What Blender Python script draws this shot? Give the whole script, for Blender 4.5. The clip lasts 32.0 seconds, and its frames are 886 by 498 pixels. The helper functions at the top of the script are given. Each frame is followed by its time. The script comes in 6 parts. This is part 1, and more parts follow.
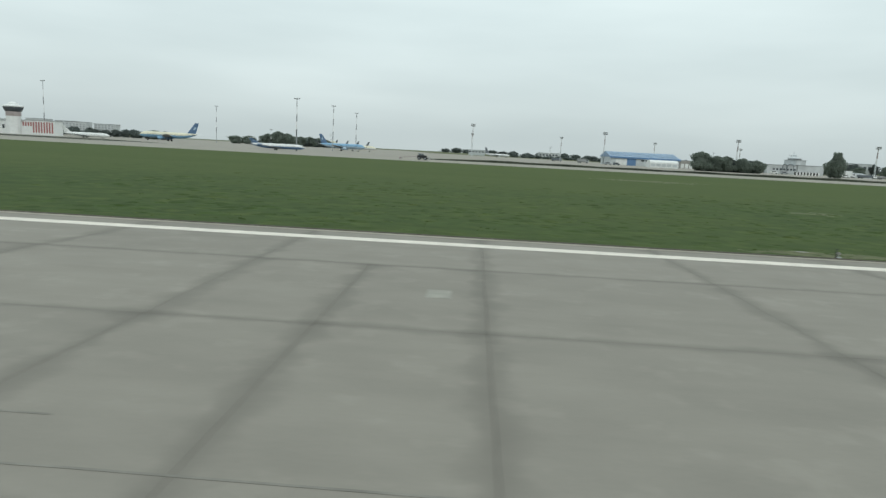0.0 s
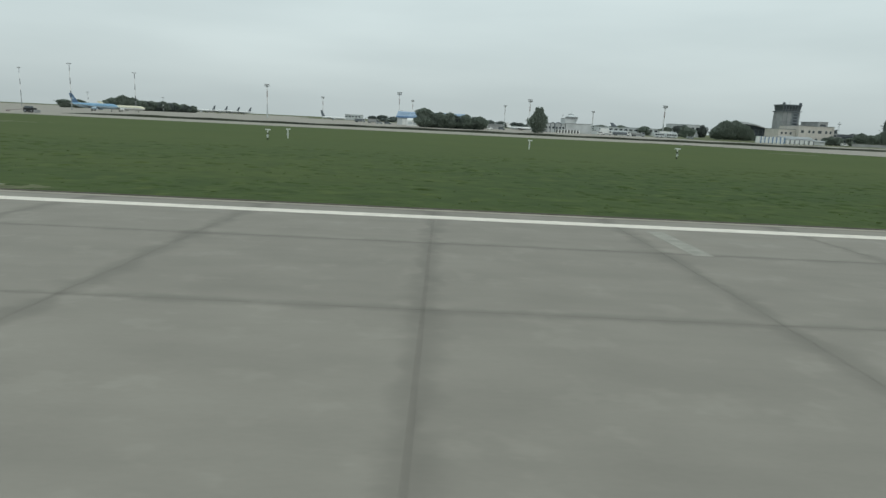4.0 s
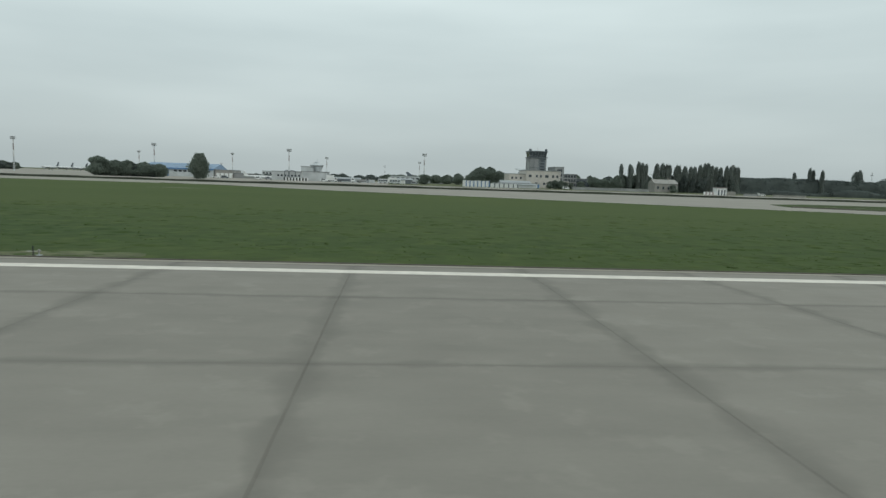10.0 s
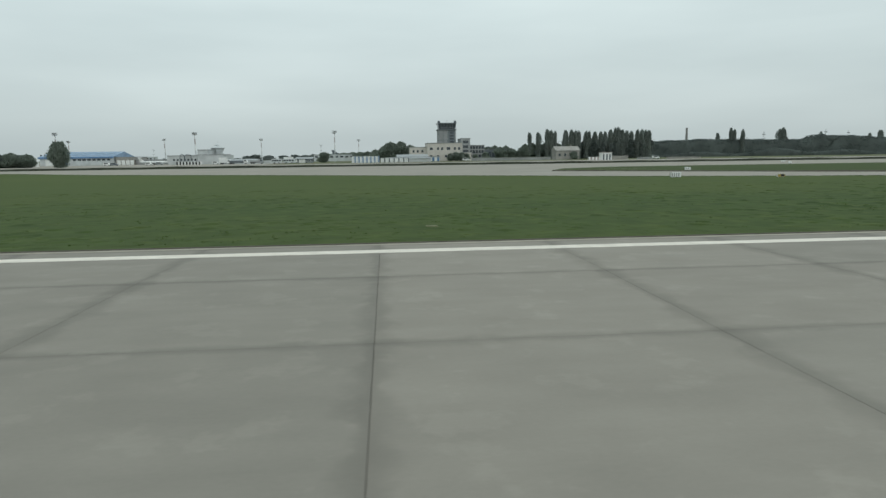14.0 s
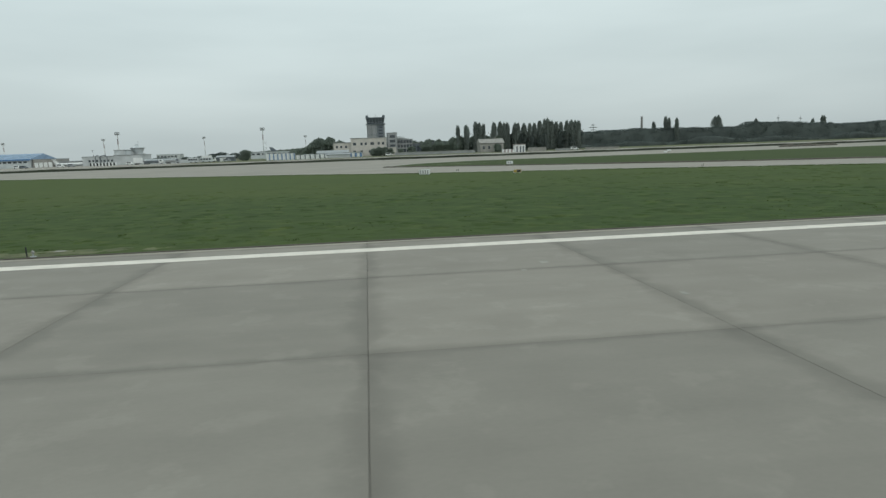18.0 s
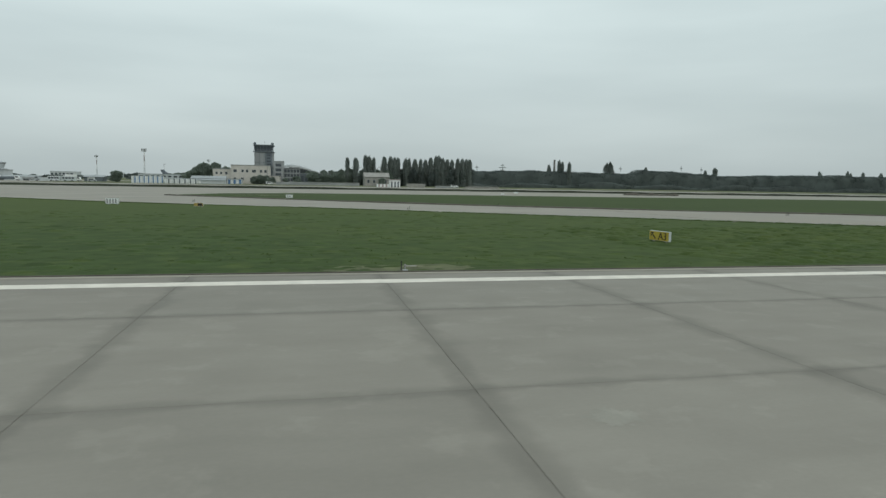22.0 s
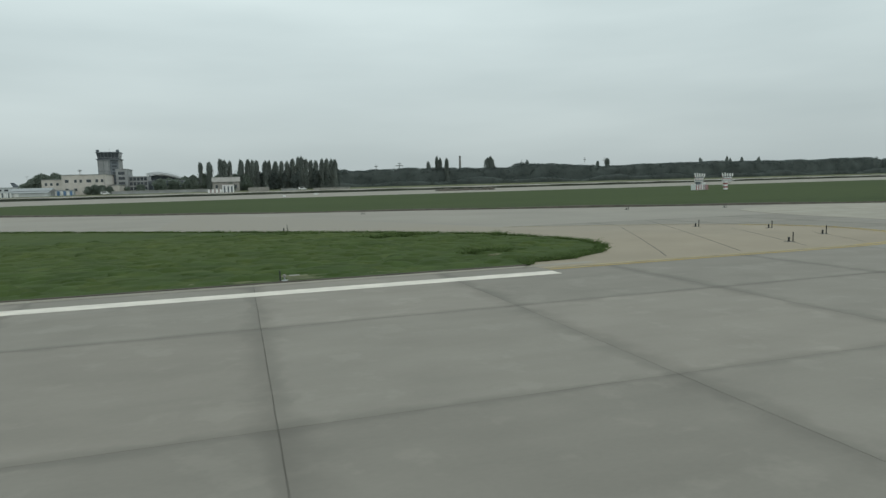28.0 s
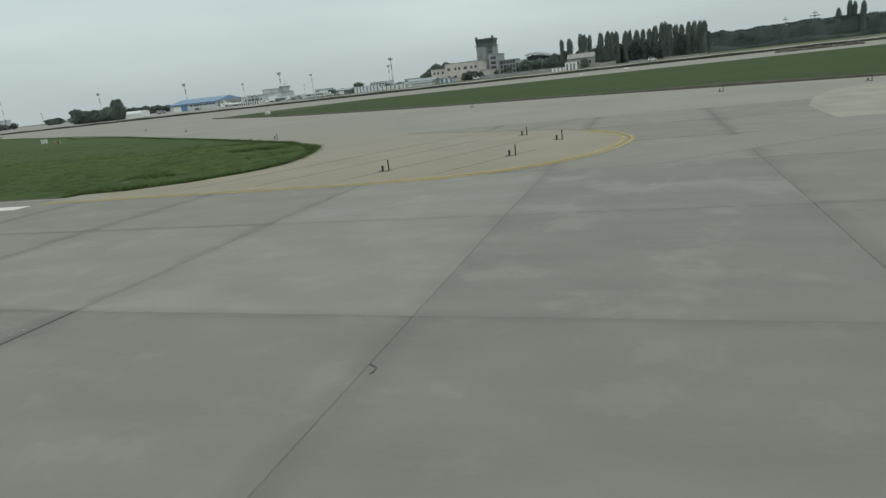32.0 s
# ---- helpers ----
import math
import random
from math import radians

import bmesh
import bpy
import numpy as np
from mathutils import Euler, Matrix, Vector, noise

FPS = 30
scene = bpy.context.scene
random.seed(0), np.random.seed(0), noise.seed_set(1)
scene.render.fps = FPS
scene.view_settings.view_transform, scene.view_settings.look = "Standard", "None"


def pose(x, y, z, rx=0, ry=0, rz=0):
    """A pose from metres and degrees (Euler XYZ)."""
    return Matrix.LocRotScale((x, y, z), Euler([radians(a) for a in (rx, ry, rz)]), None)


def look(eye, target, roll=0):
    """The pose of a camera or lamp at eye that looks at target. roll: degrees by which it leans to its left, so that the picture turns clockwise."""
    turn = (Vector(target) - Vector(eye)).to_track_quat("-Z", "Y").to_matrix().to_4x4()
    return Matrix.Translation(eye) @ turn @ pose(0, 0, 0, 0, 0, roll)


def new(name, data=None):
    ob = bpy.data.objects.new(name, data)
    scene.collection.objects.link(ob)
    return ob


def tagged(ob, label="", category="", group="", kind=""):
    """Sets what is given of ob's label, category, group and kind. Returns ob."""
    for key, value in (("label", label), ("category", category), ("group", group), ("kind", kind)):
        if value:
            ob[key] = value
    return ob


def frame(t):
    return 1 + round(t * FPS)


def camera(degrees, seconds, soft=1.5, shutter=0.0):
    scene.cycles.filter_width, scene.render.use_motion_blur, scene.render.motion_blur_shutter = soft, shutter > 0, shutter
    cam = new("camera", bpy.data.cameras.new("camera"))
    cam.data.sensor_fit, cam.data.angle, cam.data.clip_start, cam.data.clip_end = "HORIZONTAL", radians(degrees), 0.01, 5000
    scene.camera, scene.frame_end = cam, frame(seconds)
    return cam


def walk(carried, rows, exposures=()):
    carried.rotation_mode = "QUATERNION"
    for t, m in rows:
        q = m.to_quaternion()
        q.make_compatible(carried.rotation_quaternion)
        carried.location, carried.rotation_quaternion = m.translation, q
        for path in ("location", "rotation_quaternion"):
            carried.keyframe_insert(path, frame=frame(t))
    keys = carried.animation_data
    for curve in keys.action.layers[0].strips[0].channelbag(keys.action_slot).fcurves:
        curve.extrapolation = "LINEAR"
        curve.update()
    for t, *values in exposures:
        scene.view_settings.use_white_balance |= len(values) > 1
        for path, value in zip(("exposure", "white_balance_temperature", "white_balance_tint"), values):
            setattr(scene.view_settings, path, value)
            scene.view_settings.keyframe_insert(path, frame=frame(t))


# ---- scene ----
# the camera and its walk
cam = camera(70.27, 32.0, soft=1.42, shutter=0.09)
EYE = 3.484
PATH = [
    (0.0, 0.08, -1.3, 2.87, -8.83, -2.98),
    (0.5, 19.88, -1.3, 1.69, -7.95, -1.67),
    (1.0, 39.18, -1.29, 3.43, -7.2, -0.36),
    (1.5, 58.01, -1.26, 5.02, -8.14, -0.64),
    (2.0, 76.34, -1.21, 5.64, -9.54, -0.66),
    (2.5, 94.22, -1.13, 4.86, -10.14, -1.51),
    (3.0, 111.61, -1.02, 3.17, -10.37, -1.95),
    (3.5, 128.41, -0.91, 1.45, -11.06, -2.44),
    (4.0, 144.72, -0.79, 0.03, -11.4, -2.67),
    (4.5, 160.59, -0.69, -0.96, -10.92, -2.36),
    (6.5, 219.36, -0.54, -1.69, -10.29, -1.84),
    (7.0, 232.85, -0.6, -1.41, -10.4, -2.11),
    (7.5, 245.85, -0.66, -1.33, -10.72, -2.43),
    (8.0, 258.37, -0.74, -1.3, -10.4, -2.65),
    (8.5, 270.42, -0.81, -1.73, -9.93, -2.83),
    (9.0, 281.98, -0.88, -2.92, -8.48, -2.46),
    (9.5, 293.08, -0.94, -4.06, -6.54, -2.04),
    (10.0, 303.69, -0.99, -4.43, -6.22, -1.87),
    (10.5, 313.81, -1.03, -5.23, -9.28, -2.55),
    (11.0, 323.46, -1.06, -6.68, -8.44, -3.3),
    (11.5, 332.64, -1.09, -10.5, -8.53, -3.97),
    (12.0, 341.32, -1.11, -10.81, -9.59, -3.33),
    (12.5, 349.50, -1.11, -11.12, -10.22, -2.84),
    (13.0, 357.16, -1.09, -8.29, -9.99, -1.31),
    (13.5, 364.35, -1.04, -6.78, -8.98, 0.03),
    (14.0, 371.02, -0.96, -5.15, -8.39, 0.76),
    (14.5, 377.12, -0.88, -4.04, -8.07, 1.17),
    (16.5, 397.86, -0.33, -2.47, -8.67, -0.14),
    (17.0, 402.47, -0.21, -5.52, -8.61, 0.34),
    (17.5, 407.21, -0.1, -6.24, -8.84, 1.45),
    (18.0, 411.99, -0.0, -6.91, -9.05, 1.97),
    (18.5, 416.66, 0.09, -6.38, -9.02, 2.5),
    (19.0, 421.43, 0.18, -5.78, -8.97, 2.47),
    (19.5, 426.26, 0.25, -5.65, -9.19, 2.19),
    (20.0, 431.07, 0.32, -6.21, -9.57, 1.16),
    (20.5, 435.88, 0.38, -8.16, -9.34, 0.1),
    (21.0, 440.63, 0.45, -10.46, -7.56, -0.73),
    (21.5, 445.40, 0.53, -11.87, -6.39, -1.06),
    (22.0, 450.14, 0.63, -12.48, -6.05, -1.01),
    (22.5, 454.91, 0.72, -12.79, -6.27, -1.02),
    (23.0, 459.67, 0.82, -12.68, -6.6, -1.31),
    (23.5, 464.44, 0.92, -13.12, -6.6, -2.04),
    (24.0, 469.18, 1.03, -13.28, -6.43, -1.9),
    (24.5, 473.88, 1.13, -14.15, -6.53, -1.18),
    (25.0, 478.62, 1.24, -15.19, -6.45, -0.15),
    (25.5, 483.43, 1.33, -17.11, -6.16, -0.65),
    (26.0, 488.30, 1.42, -18.75, -6.17, -0.12),
    (26.5, 493.19, 1.5, -20.48, -7.17, 0.14),
    (28.5, 512.16, 1.64, -16.56, -5.9, 1.82),
    (29.0, 516.90, 1.69, -14.3, -5.94, 2.04),
    (29.5, 521.64, 1.74, -10.26, -5.79, 2.57),
    (30.0, 526.41, 1.8, -5.6, -5.52, 4.09),
    (30.5, 531.19, 1.89, 6.97, -6.16, 5.69),
    (31.0, 536.04, 1.98, 16.45, -10.58, 6.81),
    (31.5, 540.90, 2.07, 17.99, -13.49, 6.64),
    (32.0, 545.67, 2.17, 17.68, -15.19, 6.27),
]
EXPOSURES = [(0.0, 0.22), (1.0, -0.06), (2.0, -0.15), (3.0, -0.05), (4.0, 0.05), (9.0, 0.0), (10.0, -0.08), (11.0, 0.0), (14.0, 0.05), (20.0, 0.0), (22.0, -0.04), (29.5, -0.08), (30.0, -0.16), (30.5, -0.18), (31.0, -0.18), (32.0, -0.02)]
walk(cam, [(t, pose(x, y, EYE, 90 + pitch, roll, yaw)) for t, x, y, yaw, pitch, roll in PATH], EXPOSURES)

# ---- overcast sky and a weak, wide sun ----
world = bpy.data.worlds.new("overcast")
scene.world = world
world.use_nodes = True
wn, wl = world.node_tree.nodes, world.node_tree.links
wn.clear()
w_out, w_bg = wn.new("ShaderNodeOutputWorld"), wn.new("ShaderNodeBackground")
sky = wn.new("ShaderNodeTexSky")
sky.sky_type, sky.sun_disc = "NISHITA", False
sky.sun_elevation, sky.sun_rotation, sky.air_density, sky.dust_density = radians(48), radians(150), 1.0, 4.0
w_dim = wn.new("ShaderNodeVectorMath")
w_dim.operation = "SCALE"
w_dim.inputs["Scale"].default_value = 0.10
wl.new(sky.outputs[0], w_dim.inputs[0])
w_co, w_map = wn.new("ShaderNodeTexCoord"), wn.new("ShaderNodeMapping")
w_map.inputs["Scale"].default_value = (1.0, 1.0, 5.5)
wl.new(w_co.outputs["Generated"], w_map.inputs[0])
w_noise, w_ramp = wn.new("ShaderNodeTexNoise"), wn.new("ShaderNodeValToRGB")
w_noise.inputs["Scale"].default_value, w_noise.inputs["Detail"].default_value, w_noise.inputs["Roughness"].default_value = 1.9, 5.0, 0.45
wl.new(w_map.outputs[0], w_noise.inputs["Vector"])
wl.new(w_noise.outputs["Fac"], w_ramp.inputs[0])
w_ramp.color_ramp.elements[0].position, w_ramp.color_ramp.elements[0].color = 0.25, (0.535, 0.622, 0.63, 1)
w_ramp.color_ramp.elements[1].position, w_ramp.color_ramp.elements[1].color = 0.75, (0.68, 0.775, 0.777, 1)
# the deck of cloud is thinner and brighter overhead than at the horizon
w_sep, w_band = wn.new("ShaderNodeSeparateXYZ"), wn.new("ShaderNodeValToRGB")
wl.new(w_co.outputs["Generated"], w_sep.inputs[0])
wl.new(w_sep.outputs["Z"], w_band.inputs[0])
w_band.color_ramp.elements[0].position, w_band.color_ramp.elements[0].color = 0.0, (0.80, 0.80, 0.80, 1)
w_band.color_ramp.elements[1].position, w_band.color_ramp.elements[1].color = 0.30, (1.22, 1.24, 1.23, 1)
w_mul, w_mix = wn.new("ShaderNodeMix"), wn.new("ShaderNodeMix")
for m, kind in ((w_mul, "MULTIPLY"), (w_mix, "MIX")):
    m.data_type, m.blend_type = "RGBA", kind
w_mul.inputs["Factor"].default_value = 1.0
w_mix.inputs["Factor"].default_value = 0.93
wl.new(w_ramp.outputs[0], w_mul.inputs["A"])
wl.new(w_band.outputs[0], w_mul.inputs["B"])
wl.new(w_dim.outputs[0], w_mix.inputs["A"])
wl.new(w_mul.outputs["Result"], w_mix.inputs["B"])
wl.new(w_mix.outputs["Result"], w_bg.inputs["Color"])
w_bg.inputs["Strength"].default_value = 1.0
wl.new(w_bg.outputs[0], w_out.inputs[0])
sun = new("sun", bpy.data.lights.new("sun", "SUN"))
sun.data.energy, sun.data.angle, sun.data.color = 0.5, radians(25), (1.0, 0.97, 0.92)
sun.matrix_world = look((0, 0, 0), (-0.35, 0.6, -0.8))


# ---- materials ----
def material(name, base, rough=0.8, metal=0.0, vary=0.12, scale=3.0, fine=40.0, bump=0.0, tint=None, rand=0.0, island=0.0, spec=0.3, stretch=(1, 1, 1)):
    """A surface with patches at one scale, grain at a finer one, and optional relief."""
    m = bpy.data.materials.new(name)
    m.use_nodes = True
    n, l = m.node_tree.nodes, m.node_tree.links
    b = n["Principled BSDF"]
    b.inputs["Roughness"].default_value, b.inputs["Metallic"].default_value = rough, metal
    b.inputs["Specular IOR Level"].default_value = spec
    co, mp = n.new("ShaderNodeTexCoord"), n.new("ShaderNodeMapping")
    mp.inputs["Scale"].default_value = stretch
    l.new(co.outputs["Object"], mp.inputs[0])
    big, small = n.new("ShaderNodeTexNoise"), n.new("ShaderNodeTexNoise")
    for t, s, d in ((big, scale, 4.0), (small, fine, 3.0)):
        t.inputs["Scale"].default_value, t.inputs["Detail"].default_value = s, d
        l.new(mp.outputs[0], t.inputs["Vector"])
    ramp = n.new("ShaderNodeValToRGB")
    lo = [c * (1 - vary) for c in base]
    hi = [min(1, c * (1 + vary)) for c in base] if tint is None else tint
    e = ramp.color_ramp.elements
    e[0].position, e[0].color, e[1].position, e[1].color = 0.32, (*lo, 1), 0.68, (*hi, 1)
    l.new(big.outputs["Fac"], ramp.inputs[0])
    hsv, grain = n.new("ShaderNodeHueSaturation"), n.new("ShaderNodeMapRange")
    grain.inputs["To Min"].default_value, grain.inputs["To Max"].default_value = 1 - vary * 0.7, 1 + vary * 0.7
    l.new(small.outputs["Fac"], grain.inputs["Value"])
    value = grain.outputs[0]
    for amount, node, out in ((rand, "ShaderNodeObjectInfo", "Random"), (island, "ShaderNodeNewGeometry", "Random Per Island")):
        if amount:
            inf, rng, mul = n.new(node), n.new("ShaderNodeMapRange"), n.new("ShaderNodeMath")
            rng.inputs["To Min"].default_value, rng.inputs["To Max"].default_value = 1 - amount, 1 + amount
            mul.operation = "MULTIPLY"
            l.new(inf.outputs[out], rng.inputs["Value"])
            l.new(value, mul.inputs[0])
            l.new(rng.outputs[0], mul.inputs[1])
            value = mul.outputs[0]
    l.new(value, hsv.inputs["Value"])
    l.new(ramp.outputs[0], hsv.inputs["Color"])
    l.new(hsv.outputs[0], b.inputs["Base Color"])
    if bump:
        bp = n.new("ShaderNodeBump")
        bp.inputs["Strength"].default_value, bp.inputs["Distance"].default_value = bump, 0.02
        l.new(small.outputs["Fac"], bp.inputs["Height"])
        l.new(bp.outputs[0], b.inputs["Normal"])
    return m


def let_light_through(m, share):
    """Leaves and blades pass some of the light that falls on their far side."""
    n, l = m.node_tree.nodes, m.node_tree.links
    b, out = n["Principled BSDF"], n["Material Output"]
    tr, mix = n.new("ShaderNodeBsdfTranslucent"), n.new("ShaderNodeMixShader")
    l.new(b.inputs["Base Color"].links[0].from_socket, tr.inputs["Color"])
    mix.inputs[0].default_value = share
    l.new(b.outputs[0], mix.inputs[1])
    l.new(tr.outputs[0], mix.inputs[2])
    l.new(mix.outputs[0], out.inputs["Surface"])


def slab_material(name, base, half_x, half_y, stain=0.24, rand=0.05, scuffs=(0.8, 0.555, 0.62, 1.08)):
    """Concrete slab: broom grain, blotches, a grimy band of old sealant along the joints; one slab differs from the next."""
    m = material(name, base, rough=0.85, vary=0.07, scale=0.35, fine=9.0, rand=rand, spec=0.25, stretch=(1, 1.6, 1))
    n, l = m.node_tree.nodes, m.node_tree.links
    b = n["Principled BSDF"]
    old = b.inputs["Base Color"].links[0].from_socket
    co, sep, inf = n.new("ShaderNodeTexCoord"), n.new("ShaderNodeSeparateXYZ"), n.new("ShaderNodeObjectInfo")
    l.new(co.outputs["Object"], sep.inputs[0])
    wob, shift = n.new("ShaderNodeTexNoise"), n.new("ShaderNodeVectorMath")
    wob.inputs["Scale"].default_value, wob.inputs["Detail"].default_value = 0.9, 3.0
    l.new(inf.outputs["Location"], shift.inputs[0])
    l.new(co.outputs["Object"], shift.inputs[1])
    l.new(shift.outputs[0], wob.inputs["Vector"])
    # grime: wide and blotchy across the runway, narrow along it
    grime = []
    for axis, half, thin, wide, part_of in (("X", half_x, 0.14, 0.95, 1.0), ("Y", half_y, 0.10, 0.55, 0.95)):
        a, s, width, rng = (n.new(k) for k in ("ShaderNodeMath", "ShaderNodeMath", "ShaderNodeMapRange", "ShaderNodeMapRange"))
        a.operation, s.operation = "ABSOLUTE", "SUBTRACT"
        l.new(sep.outputs[axis], a.inputs[0])
        s.inputs[0].default_value = half
        l.new(a.outputs[0], s.inputs[1])
        width.inputs["From Min"].default_value, width.inputs["From Max"].default_value = 0.3, 0.7
        width.inputs["To Min"].default_value, width.inputs["To Max"].default_value = thin, wide
        l.new(wob.outputs["Fac"], width.inputs["Value"])
        rng.interpolation_type = "SMOOTHSTEP"
        rng.inputs["From Min"].default_value = 0.0
        rng.inputs["To Min"].default_value, rng.inputs["To Max"].default_value = 1 - stain * part_of, 1.0
        l.new(s.outputs[0], rng.inputs["Value"])
        l.new(width.outputs[0], rng.inputs["From Max"])
        grime.append(rng)
    rng = n.new("ShaderNodeMath")
    rng.operation = "MULTIPLY"
    l.new(grime[0].outputs[0], rng.inputs[0])
    l.new(grime[1].outputs[0], rng.inputs[1])
    # a paler rim where the slab's lower side was washed
    rise, rim, rim_mul = n.new("ShaderNodeMath"), n.new("ShaderNodeMapRange"), n.new("ShaderNodeMath")
    rise.operation, rim_mul.operation, rise.inputs[1].default_value = "ADD", "MULTIPLY", half_y
    l.new(sep.outputs["Y"], rise.inputs[0])
    l.new(rise.outputs[0], rim.inputs["Value"])
    rim.interpolation_type = "SMOOTHSTEP"
    rim.inputs["From Min"].default_value, rim.inputs["From Max"].default_value = 0.25, 1.3
    rim.inputs["To Min"].default_value, rim.inputs["To Max"].default_value = 1.06, 1.0
    l.new(rng.outputs[0], rim_mul.inputs[0])
    l.new(rim.outputs[0], rim_mul.inputs[1])
    rng = rim_mul
    mul = n.new("ShaderNodeVectorMath")
    mul.operation = "SCALE"
    # wear drawn out along the runway, and pale scuffed patches
    run, streak, srng = n.new("ShaderNodeMapping"), n.new("ShaderNodeTexNoise"), n.new("ShaderNodeMapRange")
    run.inputs["Scale"].default_value = (0.2, 1.5, 1)
    l.new(shift.outputs[0], run.inputs[0])
    l.new(run.outputs[0], streak.inputs["Vector"])
    streak.inputs["Scale"].default_value, streak.inputs["Detail"].default_value = 1.3, 4.0
    srng.inputs["From Min"].default_value, srng.inputs["From Max"].default_value = 0.25, 0.75
    srng.inputs["To Min"].default_value, srng.inputs["To Max"].default_value = 0.966, 1.034
    l.new(streak.outputs["Fac"], srng.inputs["Value"])
    scuff, crng, both = n.new("ShaderNodeTexNoise"), n.new("ShaderNodeMapRange"), n.new("ShaderNodeMath")
    scuff.inputs["Scale"].default_value, scuff.inputs["Detail"].default_value, scuff.inputs["Roughness"].default_value = scuffs[0], 8.0, 0.62
    l.new(shift.outputs[0], scuff.inputs["Vector"])
    crng.inputs["From Min"].default_value, crng.inputs["From Max"].default_value = scuffs[1], scuffs[2]
    crng.inputs["To Min"].default_value, crng.inputs["To Max"].default_value = 1.0, scuffs[3]
    l.new(scuff.outputs["Fac"], crng.inputs["Value"])
    both.operation = "MULTIPLY"
    l.new(srng.outputs[0], both.inputs[0])
    l.new(crng.outputs[0], both.inputs[1])
    worn = n.new("ShaderNodeVectorMath")
    worn.operation = "SCALE"
    l.new(old, worn.inputs[0])
    l.new(both.outputs[0], worn.inputs["Scale"])
    l.new(worn.outputs[0], mul.inputs[0])
    l.new(rng.outputs[0], mul.inputs["Scale"])
    l.new(mul.outputs[0], b.inputs["Base Color"])
    return m


def grass_material(name, dark, fresh, dry, island=0.0):
    """Airfield turf: fine mottling, darker lush blotches, fresher patches, and a drier, yellower sward further from the runway."""
    m = material(name, fresh, rough=0.95, vary=0.16, scale=0.9, fine=5.0, island=island, spec=0.1)
    n, l = m.node_tree.nodes, m.node_tree.links
    b = n["Principled BSDF"]
    old = b.inputs["Base Color"].links[0].from_socket
    co, sep = n.new("ShaderNodeTexCoord"), n.new("ShaderNodeSeparateXYZ")
    l.new(co.outputs["Object"], sep.inputs[0])

    def field(stretch, scale, lo, hi, detail=4.0):
        mp, tx, rg = n.new("ShaderNodeMapping"), n.new("ShaderNodeTexNoise"), n.new("ShaderNodeMapRange")
        mp.inputs["Scale"].default_value = stretch
        tx.inputs["Scale"].default_value, tx.inputs["Detail"].default_value = scale, detail
        rg.inputs["From Min"].default_value, rg.inputs["From Max"].default_value = lo, hi
        l.new(co.outputs["Object"], mp.inputs[0])
        l.new(mp.outputs[0], tx.inputs["Vector"])
        l.new(tx.outputs["Fac"], rg.inputs["Value"])
        return rg.outputs[0]

    def blend(fac, first, second):
        mx = n.new("ShaderNodeMix")
        mx.data_type = "RGBA"
        l.new(fac, mx.inputs["Factor"])
        l.new(first, mx.inputs["A"])
        if isinstance(second, tuple):
            mx.inputs["B"].default_value = (*second, 1)
        else:
            l.new(second, mx.inputs["B"])
        return mx.outputs["Result"]

    def times(a, c):
        k = n.new("ShaderNodeMath")
        k.operation = "MULTIPLY"
        l.new(a, k.inputs[0])
        if isinstance(c, float):
            k.inputs[1].default_value = c
        else:
            l.new(c, k.inputs[1])
        return k.outputs[0]

    away = n.new("ShaderNodeMapRange")
    away.interpolation_type = "SMOOTHSTEP"
    away.inputs["From Min"].default_value, away.inputs["From Max"].default_value = 34.0, 95.0
    l.new(sep.outputs["Y"], away.inputs["Value"])
    near = n.new("ShaderNodeMapRange")
    near.inputs["From Min"].default_value, near.inputs["From Max"].default_value = 45.0, 110.0
    near.inputs["To Min"].default_value, near.inputs["To Max"].default_value = 1.0, 0.25
    l.new(sep.outputs["Y"], near.inputs["Value"])
    colour = blend(times(away.outputs[0], 0.62), old, dry)
    colour = blend(times(field((0.5, 1, 1), 0.035, 0.42, 0.66), 0.6), colour, dry)
    colour = blend(times(times(field((1, 0.8, 1), 0.42, 0.46, 0.70, 6.0), near.outputs[0]), 0.5), colour, dark)
    colour = blend(times(times(field((1, 1, 1), 0.6, 0.54, 0.70, 6.0), near.outputs[0]), 0.55), colour, (dry[0] * 1.25, dry[1] * 1.2, dry[2] * 1.2))
    l.new(colour, b.inputs["Base Color"])
    return m


CONCRETE = slab_material("runway concrete", (0.237, 0.220, 0.191), 3.42, 3.35, 0.20)
CONCRETE_WARM = slab_material("warm worn concrete", (0.253, 0.233, 0.202), 3.42, 3.35, 0.20)
CONCRETE_LIGHT = slab_material("light scoured concrete", (0.255, 0.242, 0.213), 3.42, 3.35, 0.10, scuffs=(0.5, 0.50, 0.62, 1.10))
CONCRETE_BLOTCHED = slab_material("dark blotched concrete", (0.211, 0.201, 0.177), 3.42, 3.35, 0.06, scuffs=(0.42, 0.52, 0.60, 1.17))
CONCRETE_DULL = slab_material("dull grey concrete", (0.217, 0.203, 0.177), 3.42, 3.35, 0.12)
CONCRETE_HALF = slab_material("half slab concrete", (0.235, 0.218, 0.189), 1.70, 3.35, 0.22)
CONCRETE_FAR = material("taxiway concrete", (0.273, 0.254, 0.219), vary=0.08, scale=0.08, fine=2.0)
JOINT = material("joint sealant", (0.07, 0.068, 0.063), vary=0.3, scale=4)
GRASS_GROUND = grass_material("mown grass", (0.034, 0.056, 0.019), (0.050, 0.078, 0.025), (0.075, 0.099, 0.031))
GRASS_MOUND = grass_material("grass clumps", (0.034, 0.056, 0.019), (0.050, 0.078, 0.025), (0.075, 0.099, 0.031), island=0.12)
